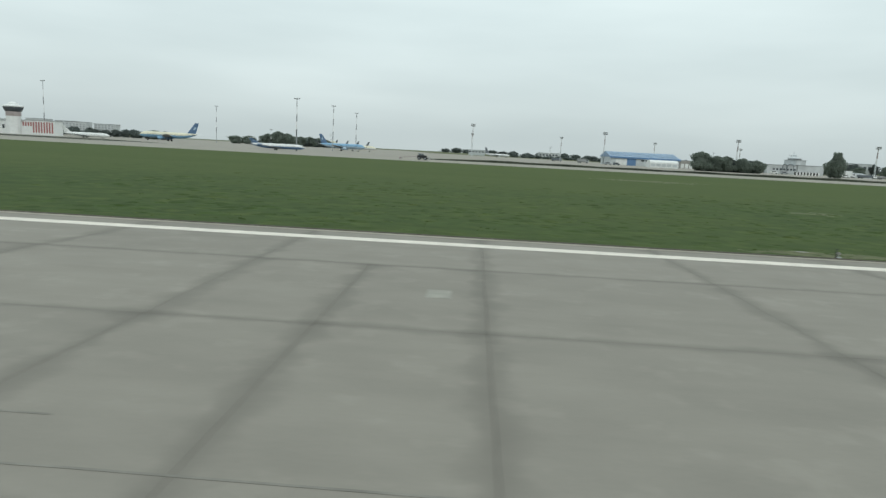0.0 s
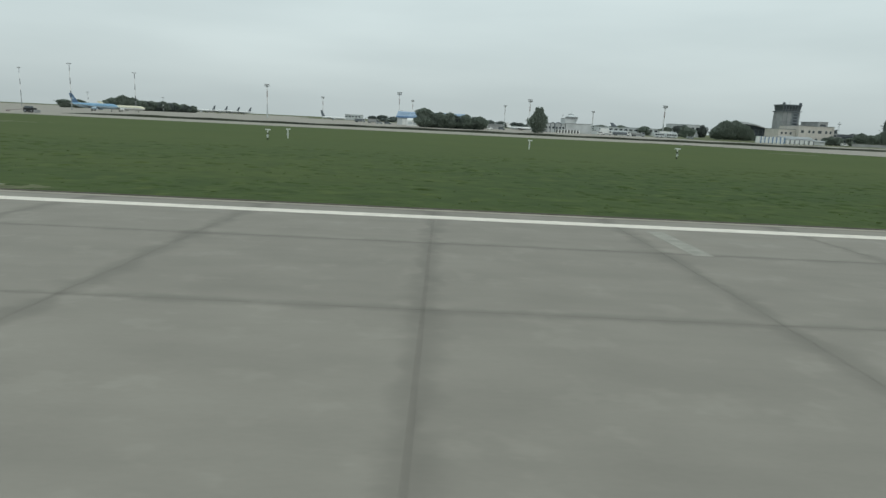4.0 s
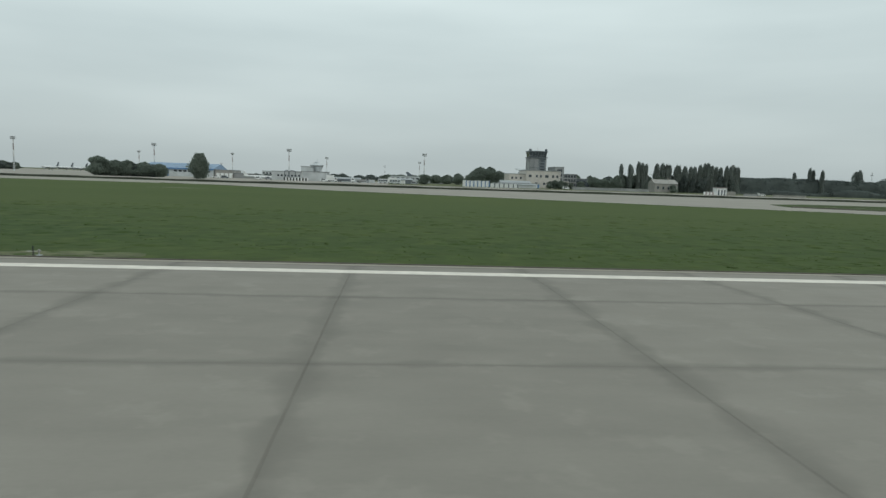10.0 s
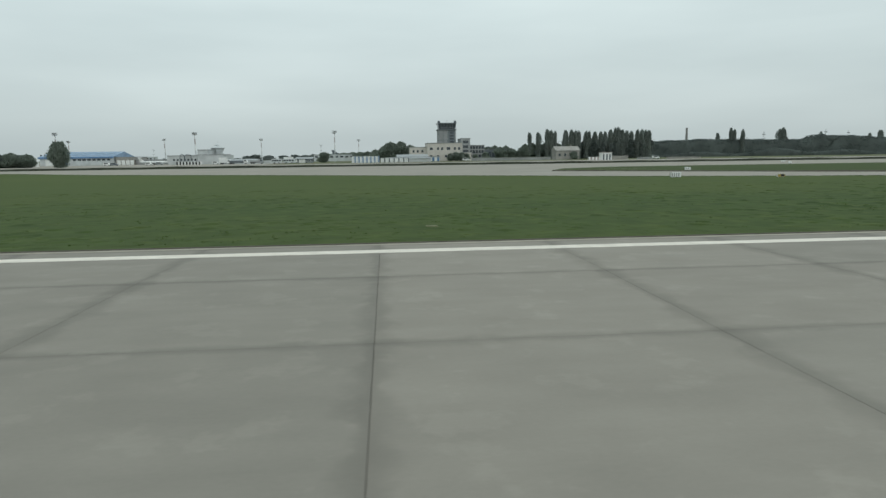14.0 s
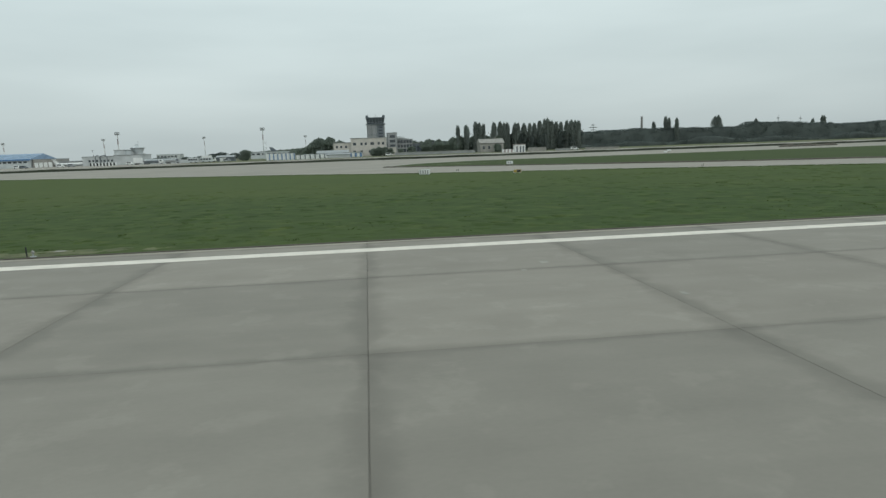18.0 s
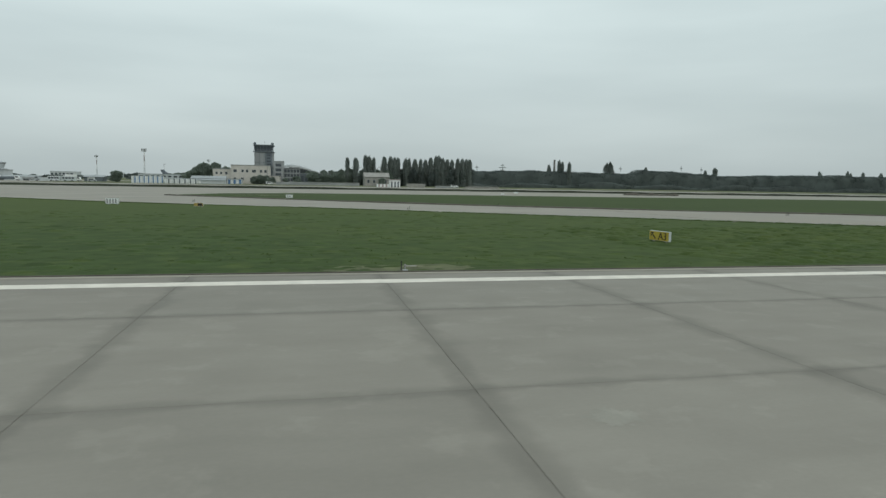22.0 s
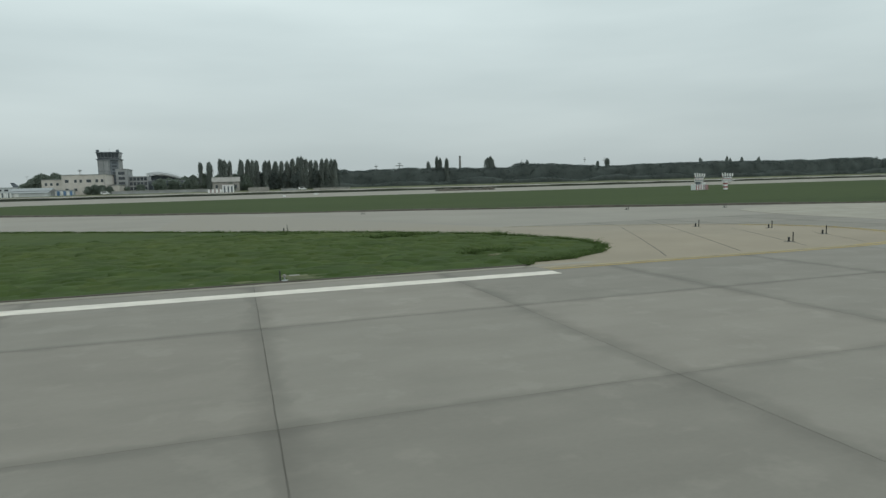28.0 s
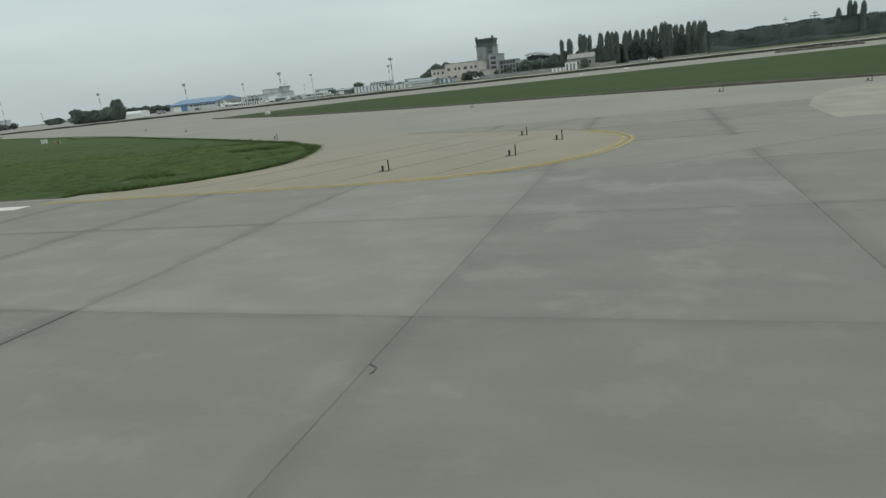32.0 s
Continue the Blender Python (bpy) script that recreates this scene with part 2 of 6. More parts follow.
GRASS_BLADE = material("grass blades", (0.095, 0.145, 0.05), rough=0.95, vary=0.12, scale=0.5, fine=2.0, tint=(0.12, 0.17, 0.062), island=0.15, spec=0.15)
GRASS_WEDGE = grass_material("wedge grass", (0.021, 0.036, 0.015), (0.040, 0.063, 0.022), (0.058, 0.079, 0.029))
GRASS_TUFT = material("grass tufts", (0.084, 0.128, 0.044), rough=0.95, vary=0.2, scale=0.4, fine=3.0, tint=(0.115, 0.155, 0.056), island=0.2, spec=0.1)
GRASS_FAR = material("dry meadow", (0.10, 0.12, 0.06), rough=0.95, vary=0.25, scale=0.03, fine=0.6, tint=(0.16, 0.17, 0.10), spec=0.1)
GRASS_DARK = material("dark verge grass", (0.026, 0.031, 0.022), rough=0.95, vary=0.3, scale=0.1, fine=1.5, tint=(0.042, 0.048, 0.032), spec=0.1)
WHITE_LINE = material("white runway paint", (0.68, 0.635, 0.565), rough=0.7, vary=0.10, scale=1.5, fine=20)
YELLOW_LINE = material("yellow taxiway paint", (0.47, 0.33, 0.07), rough=0.7, vary=0.2, scale=1.2, fine=15, tint=(0.41, 0.33, 0.15))
YELLOW_FADED = material("faded yellow paint", (0.34, 0.29, 0.17), rough=0.75, vary=0.2, scale=1.2, fine=15)
WHITE = material("white paint", (0.72, 0.73, 0.72), rough=0.5, vary=0.06, scale=0.6, fine=6)
CREAM = material("cream render", (0.530, 0.500, 0.456), vary=0.08, scale=0.4, fine=5)
GREY = material("grey metal", (0.30, 0.32, 0.33), rough=0.5, vary=0.1, scale=1)
DARK = material("dark rubber", (0.03, 0.032, 0.034), rough=0.6, vary=0.2, scale=2)
GLASS = material("dark window glass", (0.06, 0.07, 0.08), rough=0.12, vary=0.15, scale=0.3, spec=0.6)
BLUE = material("blue sheet metal", (0.12, 0.22, 0.38), rough=0.45, vary=0.1, scale=0.3)
ROOF_BLUE = material("dull blue roof sheet", (0.22, 0.31, 0.43), rough=0.55, vary=0.12, scale=0.3, fine=3)
PALE_BLUE = material("pale blue sheet metal", (0.36, 0.46, 0.55), rough=0.45, vary=0.1, scale=0.3)
RED = material("red paint", (0.36, 0.15, 0.14), rough=0.6, vary=0.1, scale=0.5)
GREY_WALL = material("grey weathered wall", (0.29, 0.30, 0.30), vary=0.15, scale=0.2, fine=3)
SLATE = material("dark slate cladding", (0.13, 0.15, 0.165), rough=0.5, vary=0.15, scale=0.2, fine=3)
BARK = material("bark", (0.09, 0.075, 0.06), vary=0.2, scale=2, bump=0.4)
# leaf colours carry the distance haze: paler and greyer than real foliage
LEAF = material("haze-paled summer leaves", (0.215, 0.255, 0.215), rough=0.8, vary=0.08, scale=0.4, fine=2, tint=(0.235, 0.275, 0.232), island=0.08, spec=0.2)
POPLAR_LEAF = material("haze-paled poplar leaves", (0.265, 0.298, 0.275), rough=0.8, vary=0.12, scale=0.4, fine=2, island=0.15, spec=0.2)
WOOD_FAR = material("haze-paled far woods", (0.150, 0.176, 0.166), rough=0.9, vary=0.22, scale=0.07, fine=0.5, island=0.2, spec=0.1)
for leafy in (LEAF, POPLAR_LEAF, WOOD_FAR, GRASS_BLADE, GRASS_TUFT):
    let_light_through(leafy, 0.6)
YELLOW = material("yellow sign", (0.46, 0.35, 0.05), rough=0.5, vary=0.06, scale=2)
TIN = material("pale corrugated sheet", (0.50, 0.53, 0.54), rough=0.5, vary=0.1, scale=0.3, fine=4)
BAND = material("faded red band", (0.36, 0.315, 0.305), rough=0.6, vary=0.12, scale=0.6)
LIVERY = material("airliner blue", (0.20, 0.36, 0.52), rough=0.35, vary=0.05, scale=0.2)
CREAM_PAINT = material("pale cream paint", (0.66, 0.64, 0.50), rough=0.4, vary=0.06, scale=0.2)
CONCRETE_PALE = slab_material("pale repaired concrete", (0.290, 0.261, 0.218), 3.42, 3.35, 0.12)
STONE = material("low concrete wall", (0.30, 0.29, 0.27), vary=0.15, scale=0.5, fine=5)
CONCRETE_PALE_MARK = material("faded paint", (0.285, 0.275, 0.24), vary=0.15, scale=2, fine=15)
SCUFF = material("faint rubber mark", (0.198, 0.188, 0.166), vary=0.2, scale=1.5)
STAIN = material("old oil stain", (0.216, 0.202, 0.178), vary=0.1, scale=1.5)
MOSS = material("mossy sunk concrete", (0.15, 0.155, 0.09), rough=0.95, vary=0.25, scale=2, fine=9)
DRY = material("thin dry grass", (0.105, 0.115, 0.055), rough=0.95, vary=0.25, scale=1, fine=5, island=0.15)
RUBBER = material("rubber mark", (0.10, 0.098, 0.092), vary=0.2, scale=1.5)
CONCRETE_EDGE = material("edge concrete", (0.29, 0.27, 0.225), vary=0.12, scale=0.4, fine=6, rand=0.08)
CONCRETE_EDGE_FLAT = material("light turn-off concrete", (0.243, 0.228, 0.198), vary=0.07, scale=0.3, fine=6)
CHALKY = material("chalky scoured concrete", (0.272, 0.256, 0.222), rough=0.9, vary=0.12, scale=1.5, fine=14)
CONCRETE_JOINED = material("runway concrete far", (0.235, 0.218, 0.189), rough=0.85, vary=0.08, scale=0.3, fine=9, island=0.06)
CONCRETE_TAN_SLAB = material("tan stub concrete", (0.300, 0.257, 0.196), rough=0.85, vary=0.07, scale=0.25, fine=5)
n_, l_ = CONCRETE_TAN_SLAB.node_tree.nodes, CONCRETE_TAN_SLAB.node_tree.links
b_ = n_["Principled BSDF"]
tan_co, tan_sep, tan_noise, tan_add, tan_rng, tan_mix = (n_.new("ShaderNode" + k) for k in ("TexCoord", "SeparateXYZ", "TexNoise", "Math", "MapRange", "Mix"))
tan_noise.inputs["Scale"].default_value, tan_noise.inputs["Detail"].default_value = 0.12, 5.0
l_.new(tan_co.outputs["Object"], tan_sep.inputs[0])
l_.new(tan_co.outputs["Object"], tan_noise.inputs["Vector"])
tan_add.operation, tan_add.inputs[1].default_value = "MULTIPLY_ADD", 26.0
l_.new(tan_noise.outputs["Fac"], tan_add.inputs[0])
l_.new(tan_sep.outputs["Y"], tan_add.inputs[2])
tan_rng.inputs["From Min"].default_value, tan_rng.inputs["From Max"].default_value = 46.0, 72.0
l_.new(tan_add.outputs[0], tan_rng.inputs["Value"])
tan_mix.data_type = "RGBA"
tan_mix.inputs["B"].default_value = (0.276, 0.254, 0.215, 1)
l_.new(tan_rng.outputs[0], tan_mix.inputs["Factor"])
l_.new(b_.inputs["Base Color"].links[0].from_socket, tan_mix.inputs["A"])
l_.new(tan_mix.outputs["Result"], b_.inputs["Base Color"])
# this tone is paled to put haze over the far flats
PANEL = material("weathered haze-paled panels", (0.50, 0.52, 0.525), vary=0.12, scale=0.2, fine=3)
EARTH = material("dug earth", (0.088, 0.078, 0.064), rough=0.95, vary=0.25, scale=0.8, fine=6, bump=0.4)
NAVY = material("dark navy paint", (0.10, 0.17, 0.28), rough=0.35, vary=0.08, scale=0.2)
BRICK_DULL = material("grey-brown masonry", (0.215, 0.21, 0.205), vary=0.15, scale=0.4, fine=4)
SIGNAL_RED = material("signal red paint", (0.30, 0.11, 0.11), rough=0.55, vary=0.12, scale=0.8)
BLACK = material("black paint", (0.015, 0.015, 0.015), rough=0.5, vary=0.2, scale=2)


# ---- small builders ----
def box(bm, x0, x1, y0, y1, z0, z1):
    v = [bm.verts.new((x, y, z)) for z in (z0, z1) for x, y in ((x0, y0), (x1, y0), (x1, y1), (x0, y1))]
    for f in ((3, 2, 1, 0), (4, 5, 6, 7), (0, 1, 5, 4), (1, 2, 6, 5), (2, 3, 7, 6), (3, 0, 4, 7)):
        bm.faces.new([v[i] for i in f])
    return bm


def tube(bm, a, b, r0, r1=None, n=8, caps=True):
    a, b = Vector(a), Vector(b)
    r1 = r0 if r1 is None else r1
    q = (b - a).to_track_quat("Z", "Y")
    rings = []
    for p, r in ((a, r0), (b, r1)):
        rings.append([bm.verts.new(p + q @ Vector((r * math.cos(2 * math.pi * i / n), r * math.sin(2 * math.pi * i / n), 0))) for i in range(n)])
    for i in range(n):
        bm.faces.new((rings[0][i], rings[0][(i + 1) % n], rings[1][(i + 1) % n], rings[1][i]))
    if caps:
        bm.faces.new(rings[0][::-1])
        bm.faces.new(rings[1])
    return bm


def lathe(bm, profile, n=16, axis="z", at=(0, 0, 0)):
    """profile: (radius, along) pairs turned round an axis."""
    rings = []
    for r, h in profile:
        ring = []
        for i in range(n):
            c, s = r * math.cos(2 * math.pi * i / n), r * math.sin(2 * math.pi * i / n)
            p = {"z": (c, s, h), "x": (h, c, s), "y": (c, h, s)}[axis]
            ring.append(bm.verts.new(Vector(p) + Vector(at)))
        rings.append(ring)
    for a, b in zip(rings, rings[1:]):
        for i in range(n):
            bm.faces.new((a[i], a[(i + 1) % n], b[(i + 1) % n], b[i]))
    for ring in (rings[0], rings[-1]):
        bm.faces.new(ring)
    bmesh.ops.recalc_face_normals(bm, faces=bm.faces)
    return bm


def prism(bm, outline, z0, z1):
    """An upright solid over a plan outline."""
    lo = [bm.verts.new((x, y, z0)) for x, y in outline]
    hi = [bm.verts.new((x, y, z1)) for x, y in outline]
    k = len(outline)
    bm.faces.new(hi)
    bm.faces.new(lo[::-1])
    for i in range(k):
        bm.faces.new((lo[i], lo[(i + 1) % k], hi[(i + 1) % k], hi[i]))
    bmesh.ops.recalc_face_normals(bm, faces=bm.faces)
    return bm


def mesh_of(name, bm, mat, smooth=False):
    me = bpy.data.meshes.new(name)
    bm.to_mesh(me)
    bm.free()
    me.materials.append(mat)
    if smooth:
        me.polygons.foreach_set("use_smooth", [True] * len(me.polygons))
    return me


def part(name, bm, mat, parent=None, label="", smooth=False):
    ob = new(name, mesh_of(name, bm, mat, smooth))
    ob.parent = parent
    return tagged(ob, label)


def thing(name, at, label, category, group="", turn=0.0, kind=""):
    ob = tagged(new(name), label, category, group, kind)
    ob.matrix_basis = pose(*at, 0, 0, turn)
    return ob


def B():
    return bmesh.new()


# ---- the fall of the field: level round the runway's middle, then down towards the grass, and up again to the apron ----
BREAKS = ((17.34, 0.0), (115.0, -0.93), (205.0, -0.93), (364.0, 0.0))


def fall(y):
    """Height of the ground at a distance y from the runway's middle."""
    return float(np.interp(y, [b[0] for b in BREAKS], [b[1] for b in BREAKS]))


def level_y(y):
    """Where a point at y would lie on level ground, seen along the same line from the aisle of the runway."""
    return 1.0 + (y - 1.0) * EYE / (EYE - fall(y))


TRUE_Y = np.linspace(-40, 700, 7401)
LEVEL_Y = np.array([level_y(y) for y in TRUE_Y])


def true_y(y):
    return float(np.interp(y, LEVEL_Y, TRUE_Y)) if -30 < y < 390 else y


def lay_down(me):
    """Bends a mesh that was drawn on level ground to the fall of the field."""
    co = np.zeros(len(me.vertices) * 3)
    me.vertices.foreach_get("co", co)
    if co[1::3].min() > 364 or co[1::3].max() < 17:
        return
    if len(me.vertices) < 2000:
        bm = bmesh.new()
        bm.from_mesh(me)
        for y, _ in BREAKS:
            bmesh.ops.bisect_plane(bm, geom=bm.verts[:] + bm.edges[:] + bm.faces[:], plane_co=(0, level_y(y), 0), plane_no=(0, 1, 0))
        bm.to_mesh(me)
        bm.free()
        co = np.zeros(len(me.vertices) * 3)
        me.vertices.foreach_get("co", co)
    y = co[1::3].copy()
    near = (y > -30) & (y < 390)
    co[1::3] = np.where(near, np.interp(y, LEVEL_Y, TRUE_Y), y)
    co[2::3] += np.interp(co[1::3], [b[0] for b in BREAKS], [b[1] for b in BREAKS])
    me.vertices.foreach_set("co", co)
    me.update()


# ---- ground, runway, taxiways ----
ground = part("ground", prism(B(), [(-3500, -2500), (4200, -2500), (4200, 4600), (-3500, 4600)], -3.0, -0.06), GRASS_FAR)
tagged(ground, "flat airfield ground of dry meadow grass", "ground", kind="structure")

JX, SX, SY = 459.83, 6.855, 6.714  # one transverse joint, and the slab's pitch
ROW_Y = (3.91, 10.62, 17.34)  # near edges of the three slab rows beside the edge
runway = part("runway", prism(B(), [(-900, -33.0), (1200, -33.0), (1200, 24.3), (-900, 24.3)], -0.5, -0.03), JOINT)
tagged(runway, "grey concrete runway with dark sealed joints", "runway", kind="structure")

taxiway = part("taxiway", prism(B(), [(-1400, 193.77), (239.47, 195.6), (283.34, 159.04), (393.02, 110.59), (438.72, 87.74), (498.13, 56.67), (524.64, 41.13), (527.38, 36.56), (527.38, 24.4), (1188.2, 24.4), (1188.2, 365.6), (-1400, 365.6)], -0.4, -0.02), CONCRETE_FAR)
tagged(taxiway, "pale worn concrete taxiway and apron", "taxiway", kind="structure")

OUT = [(-1400, 24.5), (518.79, 24.5), (518.88, 25.23), (521.25, 25.5), (523.72, 26.87), (525.55, 28.88), (526.19, 31.53), (525.45, 34.6), (523.5, 38.6), (516.78, 44.42), (498.13, 55.75), (474, 68.82), (449.51, 81.35), (429.58, 88.66), (416.51, 93.23), (396.49, 105.84), (374.74, 114.25), (331.78, 136.19), (283.34, 157.21), (239.47, 187.37), (219.36, 192.85), (82.26, 191.94), (-36.56, 193.77), (-1400, 193.77)]
grass_field = part("grass_field", prism(B(), OUT, -0.4, 0.04), GRASS_GROUND)
tagged(grass_field, "broad strip of green grass beside the runway", "grass", kind="structure")
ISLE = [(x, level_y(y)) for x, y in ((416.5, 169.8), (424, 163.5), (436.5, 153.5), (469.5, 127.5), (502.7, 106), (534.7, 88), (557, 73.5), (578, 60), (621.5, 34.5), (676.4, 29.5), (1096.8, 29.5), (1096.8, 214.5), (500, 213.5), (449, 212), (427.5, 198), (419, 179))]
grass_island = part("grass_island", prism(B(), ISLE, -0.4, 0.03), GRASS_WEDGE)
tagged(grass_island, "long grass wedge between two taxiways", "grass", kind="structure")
bm = B()
rows = []
for i in range(160):
    x = -24 + i * 8.0
    y = 254 - (x + 24) * 0.006
    h = min(1.0, (i + 0.3) / 3) * (0.85 + 0.12 * math.sin(i * 1.7) + 0.06 * math.sin(i * 0.37))
    rows.append([bm.verts.new((x, y + dy, z)) for dy, z in ((-4.5, -0.2), (-3.0, 0.05), (-1.2, h * 0.8), (0.4, h), (2.4, h * 0.7), (4.5, -0.2))])
for a, b in zip(rows, rows[1:]):
    for j in range(5):
        bm.faces.new((a[j], b[j], b[j + 1], a[j + 1]))
bm.faces.new(rows[0])
bm.faces.new(rows[-1][::-1])
bmesh.ops.recalc_face_normals(bm, faces=bm.faces)
grass_strip = part("grass_strip", bm, GRASS_DARK)
tagged(grass_strip, "low dark grass bank between two taxiways", "grass", kind="structure")
apron_grass = part("apron_grass", prism(B(), [(-460, 320), (-205, 305), (-170, 330), (-215, 372), (-460, 385)], -0.3, 0.02), GRASS_DARK)
tagged(apron_grass, "dull grass patch at the edge of the apron", "grass", kind="structure")
road_verge = part("road_verge", prism(B(), [(300, 366), (1300, 366), (1300, 372), (300, 372)], -0.3, 0.05), CONCRETE_FAR)
tagged(road_verge, "pale perimeter road in front of the buildings", "road", kind="structure")
apron = part("apron", prism(B(), [(-1400, 366), (300, 366), (300, 640), (-60, 900), (-160, 1500), (-1400, 1500)], -0.3, -0.03), CONCRETE_FAR)
tagged(apron, "wide pale concrete apron with parked aircraft", "apron", kind="structure")

runway_stripe = part("runway_stripe", box(B(), -900, 518.79, 22.03, 22.80, -0.02, 0.006), WHITE_LINE)
tagged(runway_stripe, "white runway side stripe, slightly worn", "road marking", kind="structure")


def ribbon(bm, pts, width, z, shift=0.0):
    """A flat painted line with the given width along a plan curve."""
    rows = []
    for i, p in enumerate(pts):
        a, b = Vector(pts[max(i - 1, 0)]), Vector(pts[min(i + 1, len(pts) - 1)])
        d = (b - a).normalized()
        n = Vector((-d.y, d.x))
        c = Vector(p) + n * shift
        rows.append([bm.verts.new((*(c + n * s), z)) for s in (-width / 2, width / 2)])
    for a, b in zip(rows, rows[1:]):
        bm.faces.new((a[0], b[0], b[1], a[1]))
    bmesh.ops.recalc_face_normals(bm, faces=bm.faces)
    bmesh.ops.solidify(bm, geom=bm.faces[:], thickness=0.004)
    return bm


def smooth_curve(pts, steps=5):
    """Catmull-Rom points through pts."""
    out = []
    for i in range(len(pts) - 1):
        p = [Vector(pts[min(max(i + k, 0), len(pts) - 1)]) for k in (-1, 0, 1, 2)]
        for j in range(steps):
            t = j / steps
            out.append(0.5 * (2 * p[1] + (p[2] - p[0]) * t + (2 * p[0] - 5 * p[1] + 4 * p[2] - p[3]) * t ** 2 + (3 * p[1] - p[0] - 3 * p[2] + p[3]) * t ** 3))
    return out + [Vector(pts[-1])]


NOSE = smooth_curve([(518.88, 23.31), (527.38, 23.4), (535.6, 23.49), (539.26, 24.13), (542, 25.77), (543.83, 28.33), (544.56, 31.44), (544.01, 33.73), (542.55, 36.01), (539.81, 38.21), (534.69, 40.76), (527.38, 43.87)])
for shift, pts, mat in ((-0.2, NOSE[:42], YELLOW_LINE), (0.2, NOSE[10:42], YELLOW_LINE), (-0.2, NOSE[41:], YELLOW_FADED), (0.2, NOSE[:11], YELLOW_FADED)):
    line = part("taxi_edge_line", ribbon(B(), pts, 0.18, 0.012, shift), mat)
    tagged(line, "worn double yellow line curving round the stub", "road marking", kind="structure")

# ---- masts ----
def flood_mast(at, height):
    """Tall apron floodlight mast: banded tapering shaft, platform and two rows of floodlights."""
    mast = thing("floodlight_mast", at, "tall banded floodlight mast with a square lamp head", "light mast", "apron floodlight masts")
    marks = (0.0, 0.42, 0.62, 0.80, 1.0)
    for i, (a, b) in enumerate(zip(marks, marks[1:])):
        ra, rb = 0.62 - 0.34 * a, 0.62 - 0.34 * b
        bm = B()
        for k in range(4):
            c, s = math.cos(math.pi / 4 + k * math.pi / 2), math.sin(math.pi / 4 + k * math.pi / 2)
            tube(bm, (ra * c, ra * s, a * height), (rb * c, rb * s, b * height), 0.13, 0.11, 6)
        n = max(2, int((b - a) * height / 1.6))
        for j in range(n):
            za, zb = (a + (b - a) * j / n) * height, (a + (b - a) * (j + 1) / n) * height
            r = ra + (rb - ra) * j / n
            for k in range(4):
                c, s = math.cos(math.pi / 4 + k * math.pi / 2), math.sin(math.pi / 4 + k * math.pi / 2)
                c2, s2 = math.cos(math.pi * 0.75 + k * math.pi / 2), math.sin(math.pi * 0.75 + k * math.pi / 2)
                tube(bm, (r * c, r * s, za), (r * c2, r * s2, zb), 0.06, None, 4, False)
        part("shaft_section", bm, (TIN, WHITE, BAND, WHITE)[i], mast)
    part("platform", box(B(), -1.5, 1.5, -0.8, 0.8, height - 2.3, height - 2.1), GREY, mast)
    rail = B()
    for z in (height - 1.7, height - 0.1):
        tube(rail, (-1.8, -0.7, z), (1.8, -0.7, z), 0.06)
        tube(rail, (-1.8, 0.7, z), (1.8, 0.7, z), 0.06)
    for x in (-1.8, 0, 1.8):
        tube(rail, (x, -0.7, height - 2.1), (x, -0.7, height), 0.06)
        tube(rail, (x, 0.7, height - 2.1), (x, 0.7, height), 0.06)
    part("lamp_frame", rail, GREY, mast)
    for row in range(2):
        for i in range(5):
            x = -1.5 + 0.75 * i
            part("floodlight", box(B(), x - 0.3, x + 0.3, -1.05, -0.6, height - 1.95 + row * 1.0, height - 1.2 + row * 1.0), GREY_WALL, mast)
    return mast


for x, y, h in ((-2.6, 537.5, 27.6), (107.5, 537.0, 26.2), (216.3, 536.5, 25.4), (329.0, 537.0, 25.6), (-4.5, 795, 27.4), (106, 795, 28.6), (220.2, 795, 27.5), (336.7, 827, 26.3)):
    flood_mast((x, y, -0.05), h)


def thin_mast(at, height):
    mast = thing("lamp_mast", at, "slender black and white banded lamp mast", "light mast", "banded lamp masts")
    for i in range(7):
        a, b = i / 7, (i + 1) / 7
        part("mast_section", tube(B(), (0, 0, a * height), (0, 0, b * height), 0.30 - 0.16 * a, 0.30 - 0.16 * b), (WHITE, DARK)[(i + 1) % 2] if i > 1 else GREY, mast)
    part("cross_arm", box(B(), -1.3, 1.3, -0.12, 0.12, height, height + 0.18), GREY, mast)
    for x in (-1.2, 0, 1.2):
        part("lamp", box(B(), x - 0.28, x + 0.28, -0.4, 0.3, height + 0.18, height + 0.6), GREY_WALL, mast)


for x, y, h in ((-90.8, 319.4, 25.8), (-92.8, 411.3, 28.4), (-94.4, 500.2, 29.2), (-248, 600, 34.4), (-315.5, 453, 38.6), (-208, 640, 16), (92.8, 795, 15), (292, 795, 18.5), (-160, 700, 15)):
    thin_mast((x, y, -0.05), h)


